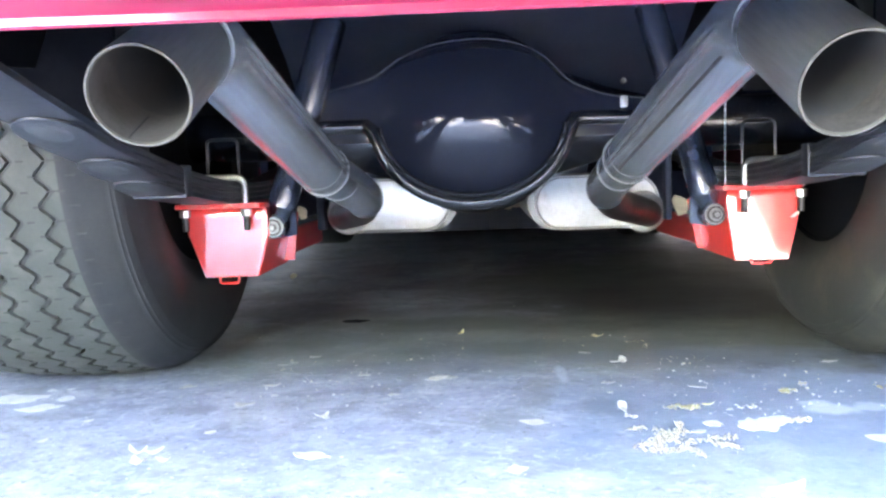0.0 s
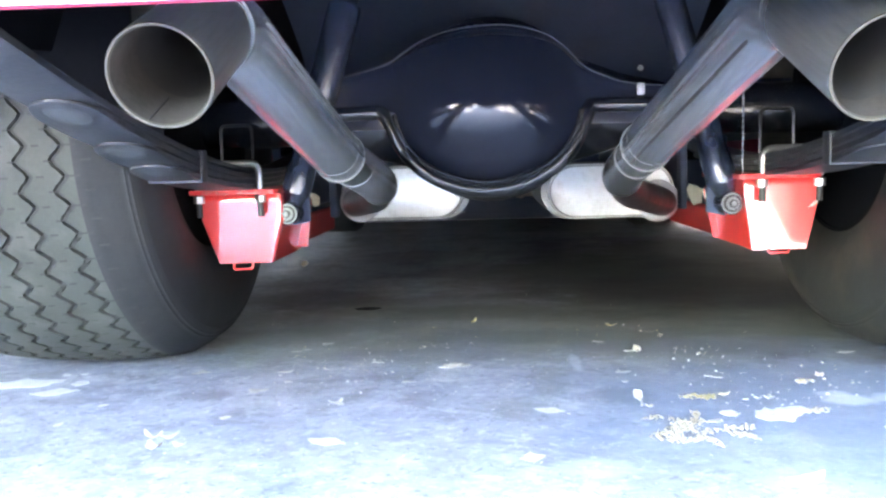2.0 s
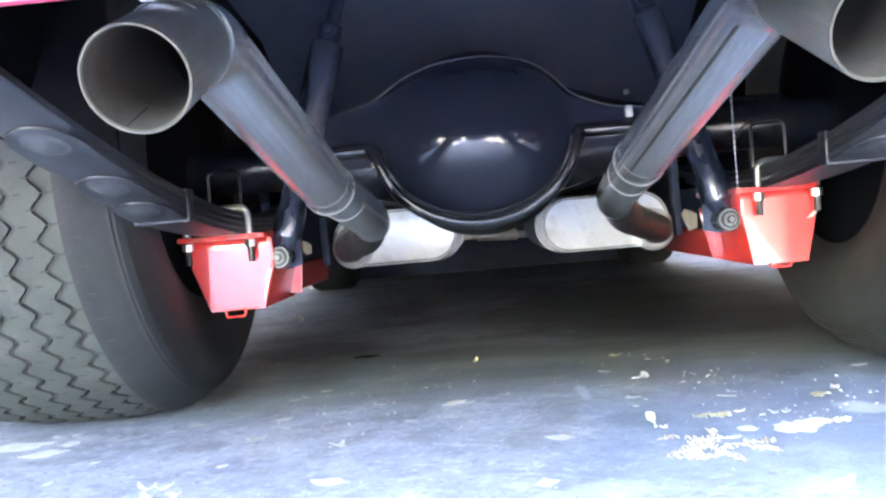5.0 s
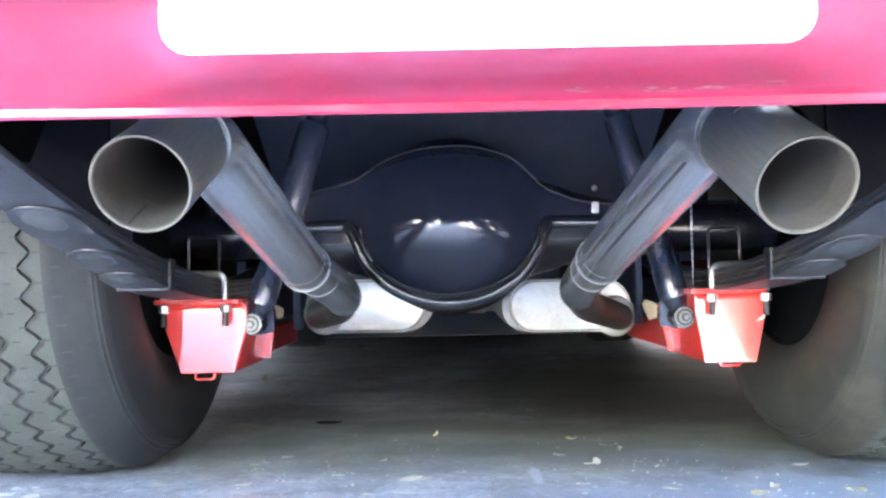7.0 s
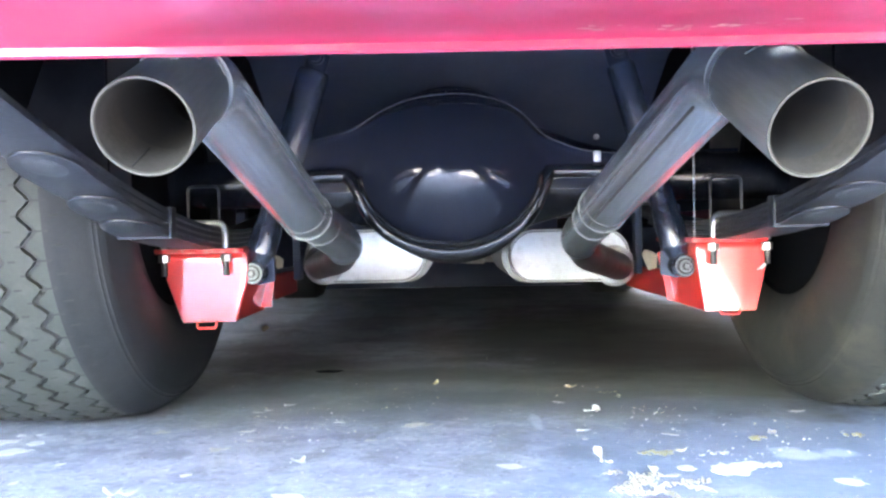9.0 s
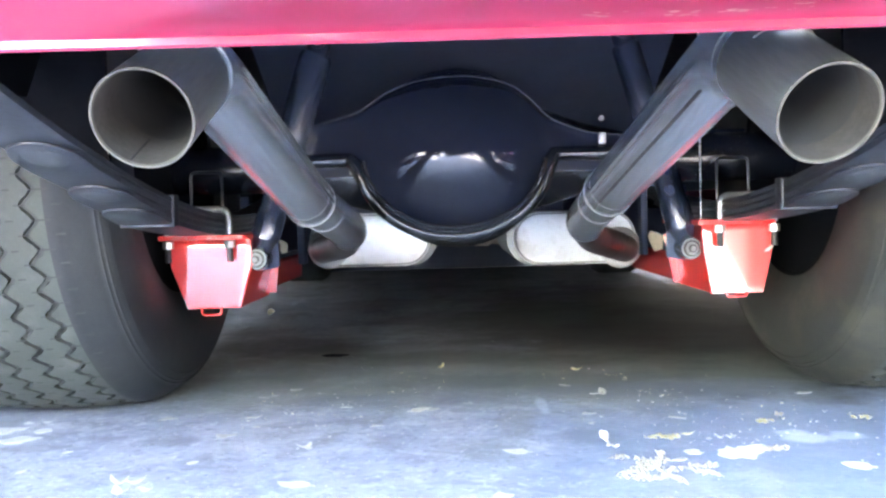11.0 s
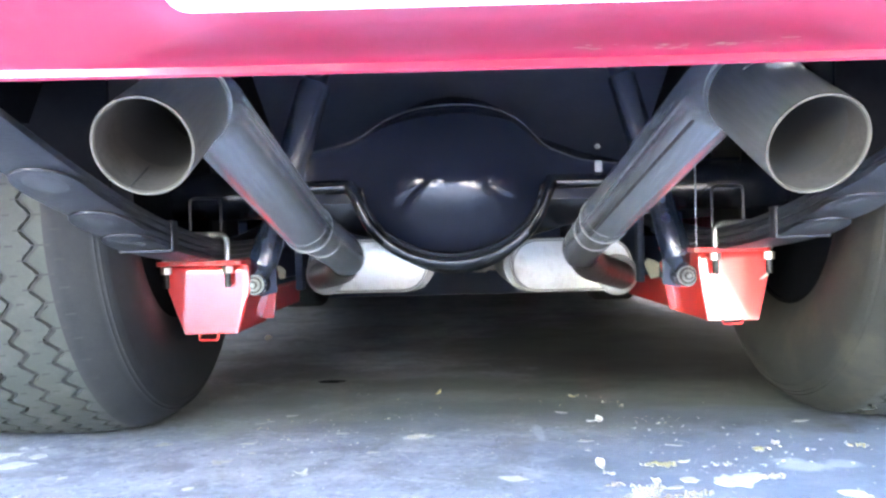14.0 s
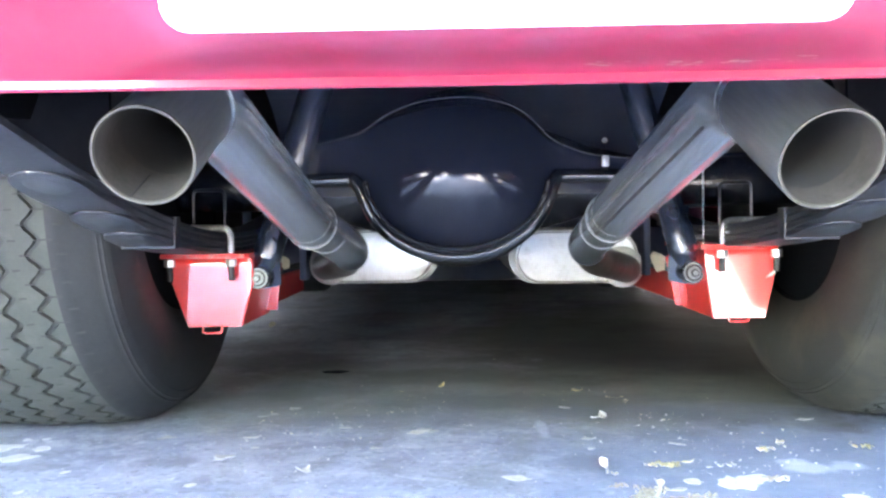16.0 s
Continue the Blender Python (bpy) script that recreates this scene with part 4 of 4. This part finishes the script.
    turn = min(range(len(bent)), key=lambda k: (bent[k] - Vector(low[2])).length) + 2
    bm = bmesh.new()
    sweep(bm, bent[:turn + 1], R - 0.0042, 36)
    part("elbow", bm, PIPE, pipe, "", 60)
    bm = bmesh.new()
    sweep(bm, bent[turn:], R - 0.0055, 36)
    part("lower_pipe", bm, PIPE_SHADED, pipe, "lower exhaust pipe with shade and dark reflections in its colour", 60)
    bm = bmesh.new()
    c, run2 = bent[2], (bent[3] - bent[2]).normalized()
    u = run2.orthogonal().normalized()
    v = run2.cross(u)
    sweep(bm, [c + run2 * 0.055 + (R - 0.0042) * (math.cos(t) * u + math.sin(t) * v) for t in (2 * math.pi * k / 48 for k in range(49))], 0.0006, 8, caps=False)
    part("elbow_bead", bm, SHELL, pipe)
    # bright hanger clamp on top of the tip, with its screw and strap wires
    up = (Vector((0, 0, 1)) - d.z * d).normalized()
    across = d.cross(up)
    base = tip0 + d * 0.083 + up * R
    frame_m = Matrix((( across.x, d.x, up.x, base.x), (across.y, d.y, up.y, base.y), (across.z, d.z, up.z, base.z), (0, 0, 0, 1)))
    bm = bmesh.new()
    box(bm, (-0.0125, -0.009, 0.001), (0.0125, 0.009, 0.014), 0.0025, frame_m)
    part("hanger_clamp", bm, CLAMP, pipe, "bright zinc hanger clamp")
    bm = bmesh.new()
    sx = -1 if across.x < 0 else 1
    lathe(bm, [(0.012, 0.003), (0.018, 0.003), (0.0185, 0.0052), (0.024, 0.0052), (0.025, 0.003)], frame_m @ Vector((0, 0, 0.007)), across * sx, 10)
    part("clamp_screw", bm, ZINC, pipe)
    for k, (a0, a1) in enumerate(((14, 40), (-40, -14))):
        bm = bmesh.new()
        sweep(bm, [tip0 + d * 0.083 + (R + 0.0012) * (math.sin(radians(a)) * across + math.cos(radians(a)) * up) for a in range(a0, a1 + 1, 3)], 0.0007, 6)
        part("strap_wire", bm, WASHER, pipe)
    bm = bmesh.new()
    c = frame_m @ Vector((0, 0, 0.012))
    sweep(bm, rounded([c, c + Vector((0.0, 0.01, 0.05)), (c.x, c.y + 0.03, 0.62)], 0.01), 0.004, 8)
    part("hanger_rod", bm, BLACK_SATIN, pipe)


for side in (-1, 1):
    exhaust(side)


# ---- oval mufflers ----
def muffler(side):
    x0, x1, zc = (-0.218, 0.048, 0.2475) if side < 0 else (0.231, 0.498, 0.241)
    cx, w, h, y0 = (x0 + x1) / 2, (x1 - x0) / 2, 0.0585, 1.935
    def oval(k):
        o, a = [], 20
        r = h * k
        s = (w - h)
        for j in range(a + 1):
            t = -math.pi / 2 + math.pi * j / a
            o.append((cx + s + r * math.cos(t), zc + r * math.sin(t)))
        for j in range(a + 1):
            t = math.pi / 2 + math.pi * j / a
            o.append((cx - s + r * math.cos(t), zc + r * math.sin(t)))
        return o
    bm = bmesh.new()
    stations = [(0.006, 0.86), (0.004, 0.93), (0.0, 0.955), (-0.004, 0.985), (0.0, 1.0), (0.008, 1.0), (0.012, 0.96), (0.03, 0.96), (0.031, 0.5)]
    rings = [[bm.verts.new((x, y0 + dy, z)) for x, z in oval(k)] for dy, k in stations]
    n = len(rings[0])
    for r, s in zip(rings, rings[1:]):
        for j in range(n):
            bm.faces.new((r[j], r[(j + 1) % n], s[(j + 1) % n], s[j]))
    bm.faces.new(rings[0][::-1])
    bm.faces.new(rings[-1])
    mu = part("muffler", bm, ALUMINISED, car, "bright aluminised oval muffler", 30)
    bm = bmesh.new()
    sweep(bm, [(x, y0 + 0.0015, z) for x, z in oval(0.93)] + [(*oval(0.93)[0][:1], y0 + 0.0015, oval(0.93)[0][1])], 0.0014, 6, caps=False)
    part("rolled_seam", bm, SHELL, mu)
    sh = 0.013 if side < 0 else -0.013
    bm = bmesh.new()
    rings = [[bm.verts.new((x + sh, y0 + dy, z)) for x, z in oval(k)] for dy, k in ((0.024, 0.9), (0.025, 1.02), (0.46, 1.02), (0.462, 0.8))]
    for r, s in zip(rings, rings[1:]):
        for j in range(n):
            bm.faces.new((r[j], r[(j + 1) % n], s[(j + 1) % n], s[j]))
    bm.faces.new(rings[0][::-1])
    bm.faces.new(rings[-1])
    part("muffler_shell", bm, SHELL, mu, "dull grey muffler shell", 30)
    ox, oz = (-0.177, 0.229) if side < 0 else (0.465, 0.214)
    bm = bmesh.new()
    lathe(bm, [(0.008, 0.046), (-0.004, 0.043), (-0.010, 0.036), (-0.012, 0.030)], (ox, y0, oz + 0.003), (0, 1, 0), 32)
    part("outlet_collar", bm, ALUMINISED, mu)


for side in (-1, 1):
    muffler(side)

for x0, x1, z0, z1 in ((-0.238, -0.222, 0.20, 0.30), (0.503, 0.517, 0.20, 0.42)):
    bm = bmesh.new()
    box(bm, (x0, 1.90, z0), (x1, 1.935, z1), 0.003)
    part("muffler_hanger", bm, BLACK_SATIN, car, "dark upright muffler hanger strap")

# propeller shaft seen between the mufflers, brake hose, small brackets
bm = bmesh.new()
sweep(bm, [(0.13, 1.66, 0.36), (0.13, 4.2, 0.30)], 0.035, 20)
part("propeller_shaft", bm, RUST, car, "rust-brown propeller shaft")
bm = bmesh.new()
sweep(bm, [(-0.12, 2.6, 0.228), (0.088, 2.6, 0.222), (0.090, 2.6, 0.222), (0.205, 2.6, 0.216), (0.207, 2.6, 0.216), (0.40, 2.6, 0.210)], [0.010, 0.010, 0.016, 0.016, 0.010, 0.010], 14)
part("cross_tube", bm, CROSS, car, "tan steel cross tube ahead of the axle")
bm = bmesh.new()
sweep(bm, [(0.494, 1.45, 0.60 - 0.0022 * k) for k in range(146)], [0.0006 + 0.0008 * (k % 4 < 2) for k in range(146)], 8)
part("brake_cable", bm, ZINC, car, "thin braided brake cable")
bm = bmesh.new()
sweep(bm, smooth_path([(-0.395, 1.45, 0.52), (-0.396, 1.45, 0.44), (-0.393, 1.45, 0.37), (-0.38, 1.46, 0.33)]), 0.0016, 8)
part("brake_pipe", bm, ZINC, car, "thin steel brake pipe")
for x0, x1 in ((-0.330, -0.279), (0.530, 0.581)):
    bm = bmesh.new()
    sweep(bm, rounded([(x0, 1.482, 0.30), (x0, 1.482, 0.380), (x1, 1.482, 0.380), (x1, 1.482, 0.30)], 0.01), 0.0023, 8)
    part("axle_u_bolt", bm, SPRING_DARK, car, "black U-bolt over the axle tube")
for x, z in ((-0.262, 0.252), (0.516, 0.248)):
    bm = bmesh.new()
    k = 1.0 if x < 0 else 1.5
    prism(bm, [(x - 0.008 * k, z - 0.004), (x - 0.004 * k, z + 0.004 * k), (x + 0.006 * k, z + 0.001), (x + 0.013 * k, z - 0.006), (x + 0.012 * k, z - 0.022 * k), (x + 0.001 * k, z - 0.025 * k), (x - 0.006 * k, z - 0.015)], 1.85, 1.852, "y")
    part("tag", bm, TAG, car, "small buff paper tag", 0)


# ---- litter on the concrete ----
LITTER = "litter on the concrete"


def leaf_thing(x, y, size, turn, curl, mat, label, broad=0.3, tip=0.35, stand=0):
    """A dry leaf: pointed oval with a stalk, folded along its midrib, its end curled up."""
    bm = bmesh.new()
    nu, nv = 12, 6
    grid = []
    for i in range(nu):
        u = i / (nu - 1)
        w = broad * math.sin(math.pi * u ** (1 - tip)) ** 0.75 + 0.012
        row = []
        for j in range(nv + 1):
            v = j / nv * 2 - 1
            jag = 1 + 0.28 * noise.noise(Vector((u * 5 + x * 90, v * 1.5, y * 70)))
            px, py = (u - 0.5) + 0.05 * math.sin(7 * u + x * 40), w * v * jag
            pz = (curl + 0.12) * (0.32 * max(0, 2 * u - 0.9) ** 2 + 0.10 * max(0, 0.8 - 2 * u) ** 2 + 0.42 * abs(w * v)) + 0.015 * noise.noise(Vector((u * 4, v * 2, x * 50)))
            row.append(bm.verts.new((px * size, py * size, pz * size)))
        grid.append(row)
    for a, b in zip(grid, grid[1:]):
        for j in range(nv):
            bm.faces.new((a[j], a[j + 1], b[j + 1], b[j]))
    bmesh.ops.transform(bm, matrix=pose(0, 0, 0, stand, 0, 0), verts=bm.verts)
    low = min(v.co.z for v in bm.verts)
    bmesh.ops.solidify(bm, geom=bm.faces[:], thickness=0.0005)
    stalk = grid[0][nv // 2].co.copy()
    sweep(bm, [stalk + Vector((0.04, 0, 0)) * size, stalk + Vector((-0.07, 0.01, 0.01)) * size, stalk + Vector((-0.15, 0.04, 0.0)) * size], 0.016 * size, 5)
    bmesh.ops.transform(bm, matrix=pose(x, y, 0.0012 - low, 0, 0, turn), verts=bm.verts)
    return thing("leaf", bm, mat, label, "leaf", group=LITTER, smooth=60)


def flake_thing(x, y, sx, sy, turn, mat, label, lobes=3, deep=0.25, curl=0.0, name="paint_flake"):
    """A thin ragged flake with a lobed outline."""
    bm = bmesh.new()
    n, rows = 26, (1.0, 0.6, 0.25)
    ph = 60 * x + 35 * y
    rings = []
    for q in rows:
        ring = []
        for k in range(n):
            a = 2 * math.pi * k / n
            r = q * (1 + deep * math.cos(lobes * a + ph) + 0.5 * deep * math.sin((2 * lobes + 1) * a + 2 * ph) + 0.22 * noise.noise(Vector((3 * math.cos(a), 3 * math.sin(a), ph))))
            px, py = 0.5 * sx * r * math.cos(a), 0.5 * sy * r * math.sin(a)
            ring.append(bm.verts.new((px, py, 0.0006 + curl * (px / sx) ** 2 * sx + 0.0005 * (1 - q))))
        rings.append(ring)
    for a, b in zip(rings, rings[1:]):
        for k in range(n):
            bm.faces.new((a[k], a[(k + 1) % n], b[(k + 1) % n], b[k]))
    hub = bm.verts.new((0, 0, 0.0010))
    for k in range(n):
        bm.faces.new((rings[-1][k], rings[-1][(k + 1) % n], hub))
    low = [bm.verts.new((v.co.x, v.co.y, v.co.z - 0.0006)) for v in rings[0]]
    for k in range(n):
        bm.faces.new((rings[0][(k + 1) % n], rings[0][k], low[k], low[(k + 1) % n]))
    bmesh.ops.transform(bm, matrix=pose(x, y, 0.0004, 0, 0, turn), verts=bm.verts)
    return thing(name, bm, mat, label, "litter", group=LITTER, smooth=50)


def seed_clump(chains, mat, label, size=0.0016):
    """Catkins crumbled into strings of husks."""
    bm = bmesh.new()
    clump_rng = random.Random(int(1000 * chains[0][0][0]))
    for chain in chains:
        pts = smooth_path([(x, y, 0) for x, y in chain], 8)
        for a, b in zip(pts, pts[1:]):
            for _ in range(max(1, round((b - a).length / (size * 0.48)))):
                p = a.lerp(b, clump_rng.random())
                r = size * clump_rng.uniform(0.55, 1.15)
                c = (p.x + clump_rng.gauss(0, 0.0026), p.y + clump_rng.gauss(0, 0.0042), r * clump_rng.uniform(0.5, 1.5))
                bmesh.ops.create_icosphere(bm, subdivisions=1, radius=r, matrix=pose(*c, clump_rng.uniform(0, 180), clump_rng.uniform(0, 180), 0) @ Matrix.Diagonal((1.35, 0.9, 0.75, 1)))
    return thing("seed_clump", bm, mat, label, "litter", group=LITTER, smooth=0)


PALE, BROWN = "small pale dried leaf lying on concrete", "small curled yellow-brown leaf lying on concrete"
leaf_rng = random.Random(12)
for x, y, size, turn, broad in (
        (0.170, 1.150, 0.036, 178, 0.30), (-0.088, 1.042, 0.044, 176, 0.22), (0.040, 1.376, 0.036, 10, 0.30), (0.384, 1.133, 0.025, 172, 0.42), (-0.232, 1.139, 0.018, 35, 0.30),
        (0.648, 1.432, 0.026, -5, 0.26), (0.551, 1.066, 0.038, 165, 0.32), (-0.435, 1.115, 0.015, 60, 0.28), (-0.416, 1.195, 0.017, 8, 0.28), (-0.208, 1.360, 0.026, 6, 0.15), (0.144, 0.988, 0.026, 5, 0.40)):
    leaf_thing(x, y, 0.88 * size, turn, leaf_rng.uniform(0.0, 0.4), LEAF, PALE, 1.25 * broad)
leaf_thing(0.397, 0.922, 0.046, 25, 0.3, LEAF, "pale dried leaf with a brown tip lying on concrete", 0.2)
leaf_thing(0.287, 1.198, 0.021, 62, 0.35, LEAF, "pale upturned leaf standing on its edge on the concrete", 0.42, 0.35, 48)
for x, y, size, turn in ((0.069, 1.728, 0.022, 70), (0.323, 1.666, 0.024, -40), (0.402, 1.212, 0.016, -10)):
    leaf_thing(x, y, size, turn, leaf_rng.uniform(0.6, 0.9), LEAF_DARK, BROWN, 0.2)
leaf_thing(-0.472, 2.66, 0.026, -8, 0.3, HUSK, "small tan leaf standing half up on the concrete", 0.45, 0.2, 50)


def blossom(x, y, size):
    """A fallen flower: five cupped petals round a red eye, with a bent stalk."""
    bm = bmesh.new()
    for p in range(5):
        a0 = 2 * math.pi * p / 5
        rows = []
        for i in range(5):
            u = i / 4
            w = 0.62 * math.sin(math.pi * (0.18 + 0.70 * u)) * u ** 0.5 + 0.06
            r, z = 0.12 + 0.75 * math.sin(1.35 * u), 0.75 * (1 - math.cos(1.35 * u))
            rows.append([bm.verts.new((size * (r * math.cos(a0) - w * v * math.sin(a0)), size * (r * math.sin(a0) + w * v * math.cos(a0)), size * (z + 0.15 * v * v + 0.03 * math.sin(9 * u + p)))) for v in (-1, -0.4, 0.4, 1)])
        for a, b in zip(rows, rows[1:]):
            for j in range(3):
                bm.faces.new((a[j], a[j + 1], b[j + 1], b[j]))
    bmesh.ops.solidify(bm, geom=bm.faces[:], thickness=0.0004)
    m = pose(x, y, 0.0, 38, 0, 20)
    bmesh.ops.transform(bm, matrix=m, verts=bm.verts)
    low = min(v.co.z for v in bm.verts)
    bmesh.ops.translate(bm, vec=(0, 0, 0.0006 - low), verts=bm.verts)
    ob = thing("fallen_blossom", bm, LEAF, "small cream blossom with a reddish eye fallen on concrete", "blossom", group=LITTER, smooth=60)
    bm = bmesh.new()
    bmesh.ops.create_icosphere(bm, subdivisions=2, radius=0.16 * size, matrix=Matrix.Translation((0, 0, 0.0006 - low)) @ m @ Matrix.Translation((0, 0, 0.12 * size)))
    part("eye", bm, SMUDGE, ob, "reddish eye")
    bm = bmesh.new()
    sweep(bm, [(x, y + 0.002, size * 0.3), (x - size, y - 0.2 * size, size * 0.28), (x - 1.7 * size, y - 0.1 * size, 0.0014), (x - 2.3 * size, y + 0.3 * size, 0.0014)], 0.0011, 6)
    part("stalk", bm, LEAF, ob)


blossom(0.333, 1.466, 0.0078)

CURL = "curled strip of white peeled paint on concrete"
for x, y, sx, sy, turn in ((-0.297, 1.070, 0.028, 0.014, -20), (-0.278, 1.070, 0.026, 0.013, 25), (-0.281, 1.035, 0.020, 0.030, -18), (-0.255, 1.042, 0.024, 0.012, -8)):
    flake_thing(x, y, 0.8 * sx, 0.6 * sy, turn, LEAF, CURL, 2, 0.35, 0.9)
flake_thing(-0.102, 1.200, 0.016, 0.018, 30, CRUMB, "curled cream scrap of bark on concrete", 3, 0.4, 0.5, "bark_scrap")
BARE = "ragged white patch of peeled paint beside the tyre"
for x, y, sx, sy, turn, lobes in ((-0.596, 1.318, 0.105, 0.050, 6, 5), (-0.522, 1.268, 0.056, 0.034, 18, 4), (-0.508, 1.316, 0.028, 0.024, 30, 2), (-0.556, 1.366, 0.012, 0.014, 40, 3), (-0.528, 1.369, 0.014, 0.008, 10, 2)):
    flake_thing(x, y, sx, sy, turn, FLAKE, BARE, lobes, 0.16)
WHITE_FLAKE = "broad white flake of peeled paint on concrete"
for x, y, sx, sy, turn, lobes in ((0.436, 1.128, 0.040, 0.048, 20, 3), (0.462, 1.144, 0.048, 0.034, 10, 2), (0.362, 1.109, 0.022, 0.010, 0, 2), (-0.020, 1.30, 0.016, 0.010, 0, 3), (0.412, 1.306, 0.020, 0.008, -20, 2), (0.291, 1.340, 0.018, 0.008, 20, 2),
                                  (0.282, 1.541, 0.016, 0.012, 0, 2), (0.287, 1.287, 0.007, 0.009, 0, 2), (-0.344, 1.370, 0.020, 0.018, 30, 3), (0.424, 1.196, 0.008, 0.007, 0, 2), (0.440, 1.20, 0.007, 0.006, 0, 3), (0.455, 1.205, 0.012, 0.009, 15, 3), (-0.228, 1.501, 0.013, 0.005, 10, 2), (-0.212, 1.516, 0.012, 0.006, 35, 2), (-0.194, 1.309, 0.012, 0.006, 20, 2), (-0.186, 1.557, 0.018, 0.014, 0, 3),
                                  (0.052, 1.395, 0.027, 0.026, 15, 2), (-0.078, 1.418, 0.016, 0.008, 0, 2), (-0.228, 1.264, 0.026, 0.020, 5, 3), (0.528, 1.283, 0.018, 0.012, 10, 3)):
    flake_thing(x, y, sx, sy, turn, FLAKE if sx > 0.03 else CHIP, WHITE_FLAKE if sx > 0.03 else "small pale scrap of peeled paint on concrete", lobes, 0.16 if sx > 0.03 else 0.36)

HUSKS = "clump of pale crumbled catkin husks on the concrete"
seed_clump([[(0.346, 1.142), (0.344, 1.120), (0.334, 1.105)], [(0.310, 1.118), (0.326, 1.106), (0.345, 1.104)], [(0.318, 1.108), (0.330, 1.096), (0.346, 1.112)], [(0.318, 1.100), (0.300, 1.075), (0.281, 1.054)],
            [(0.326, 1.098), (0.312, 1.078), (0.296, 1.058)], [(0.334, 1.092), (0.316, 1.074), (0.300, 1.048)], [(0.281, 1.052), (0.306, 1.044), (0.332, 1.048)], [(0.296, 1.040), (0.318, 1.040), (0.336, 1.052)],
            [(0.352, 1.074), (0.338, 1.068), (0.326, 1.072)], [(0.334, 1.046), (0.342, 1.036), (0.346, 1.024)], [(0.283, 1.116), (0.292, 1.122), (0.302, 1.126)]], HUSK, HUSKS)
seed_clump([[(0.362, 1.076), (0.374, 1.064), (0.392, 1.046)], [(0.368, 1.083), (0.382, 1.080), (0.398, 1.086)], [(0.366, 1.064), (0.376, 1.056)]], HUSK, HUSKS)
seed_clump([[(0.346, 1.205), (0.356, 1.204)], [(0.360, 1.212), (0.372, 1.206), (0.388, 1.212)], [(0.364, 1.202), (0.384, 1.204)]], HUSK_YELLOW, "clump of yellowish catkin husks on the concrete", 0.0017)
seed_clump([[(0.474, 1.140), (0.486, 1.146), (0.504, 1.148)], [(0.480, 1.136), (0.500, 1.142)]], HUSK, HUSKS, 0.0017)
seed_clump([[(0.514, 1.272), (0.524, 1.276), (0.536, 1.280)], [(0.518, 1.264), (0.526, 1.268)]], HUSK_YELLOW, "clump of yellowish catkin husks on the concrete", 0.0016)
seed_clump([[(0.556, 1.302), (0.562, 1.312)]], HUSK, "small crumb of catkin husk on the concrete", 0.0016)
seed_clump([[(0.650, 1.288), (0.662, 1.282), (0.676, 1.286)]], HUSK_YELLOW, "clump of yellowish catkin husks on the concrete", 0.0017)
seed_clump([[(0.290, 1.176), (0.300, 1.172)]], HUSK, "small crumb of catkin husk on the concrete", 0.0016)

# scattered crumbs
rng = random.Random(4)


def crumbs(name, centres, label, mat, lo, hi, flat=0.25):
    bm = bmesh.new()
    for cx, cy, rx, ry, count in centres:
        for _ in range(count):
            a, r = rng.uniform(0, 2 * math.pi), rng.random() ** 0.7
            x, y, s = cx + rx * r * math.cos(a), cy + ry * r * math.sin(a), lo + (hi - lo) * rng.random() ** 2.2
            k = rng.randint(5, 7)
            off, slim, lean = rng.uniform(0, 6), rng.uniform(0.35, 1.0), rng.uniform(0, 3)
            ring = []
            for i in range(k):
                t = off + 2 * math.pi * i / k
                u, v = s * rng.uniform(0.6, 1.3) * math.cos(t), s * slim * rng.uniform(0.6, 1.3) * math.sin(t)
                ring.append((x + u * math.cos(lean) - v * math.sin(lean), y + u * math.sin(lean) + v * math.cos(lean)))
            h = s * flat * rng.uniform(0.5, 1.4)
            base = [bm.verts.new((px, py, 0.0004)) for px, py in ring]
            top = [bm.verts.new((x + (px - x) * 0.8, y + (py - y) * 0.8, 0.0004 + h * rng.uniform(0.6, 1.3))) for px, py in ring]
            bm.faces.new(top)
            for i in range(k):
                bm.faces.new((base[i], base[(i + 1) % k], top[(i + 1) % k], top[i]))
    return thing(name, bm, mat, label, "litter", "stuff", smooth=0)


crumbs("crumbs", [(0.35, 1.40, 0.40, 0.14, 45), (-0.1, 1.45, 0.3, 0.12, 45), (0.25, 1.25, 0.45, 0.32, 70), (0.1, 1.7, 0.5, 0.4, 30), (-0.15, 1.2, 0.4, 0.25, 45), (0.45, 1.3, 0.2, 0.16, 60), (0.45, 1.19, 0.06, 0.03, 26), (0.40, 1.42, 0.1, 0.05, 14),
                  (0.58, 1.25, 0.12, 0.08, 24), (-0.45, 1.2, 0.15, 0.15, 20), (-0.1, 1.38, 0.22, 0.16, 60), (0.2, 1.45, 0.4, 0.2, 40)],
       "fine pale crumbs scattered over the concrete", CRUMB, 0.0006, 0.0024, 0.35)
crumbs("yellow_bits", [(0.387, 1.62, 0.022, 0.008, 7), (0.40, 1.57, 0.012, 0.03, 4), (0.43, 1.47, 0.045, 0.03, 9), (0.31, 1.64, 0.1, 0.06, 5), (0.05, 1.6, 0.25, 0.15, 9), (-0.12, 1.36, 0.1, 0.05, 8), (0.50, 1.25, 0.10, 0.05, 8), (0.62, 1.17, 0.06, 0.04, 6),
                       (0.60, 1.36, 0.05, 0.03, 4), (-0.20, 1.5, 0.06, 0.06, 6)],
       "small yellowish seed bits lying on the concrete", LEAF_BIT, 0.0012, 0.0038, 0.3)
flake_thing(-0.164, 1.90, 0.050, 0.040, 0, STAIN, "small dark clot of oily dirt on the concrete", 2, 0.12, 0.0, "oil_clot")
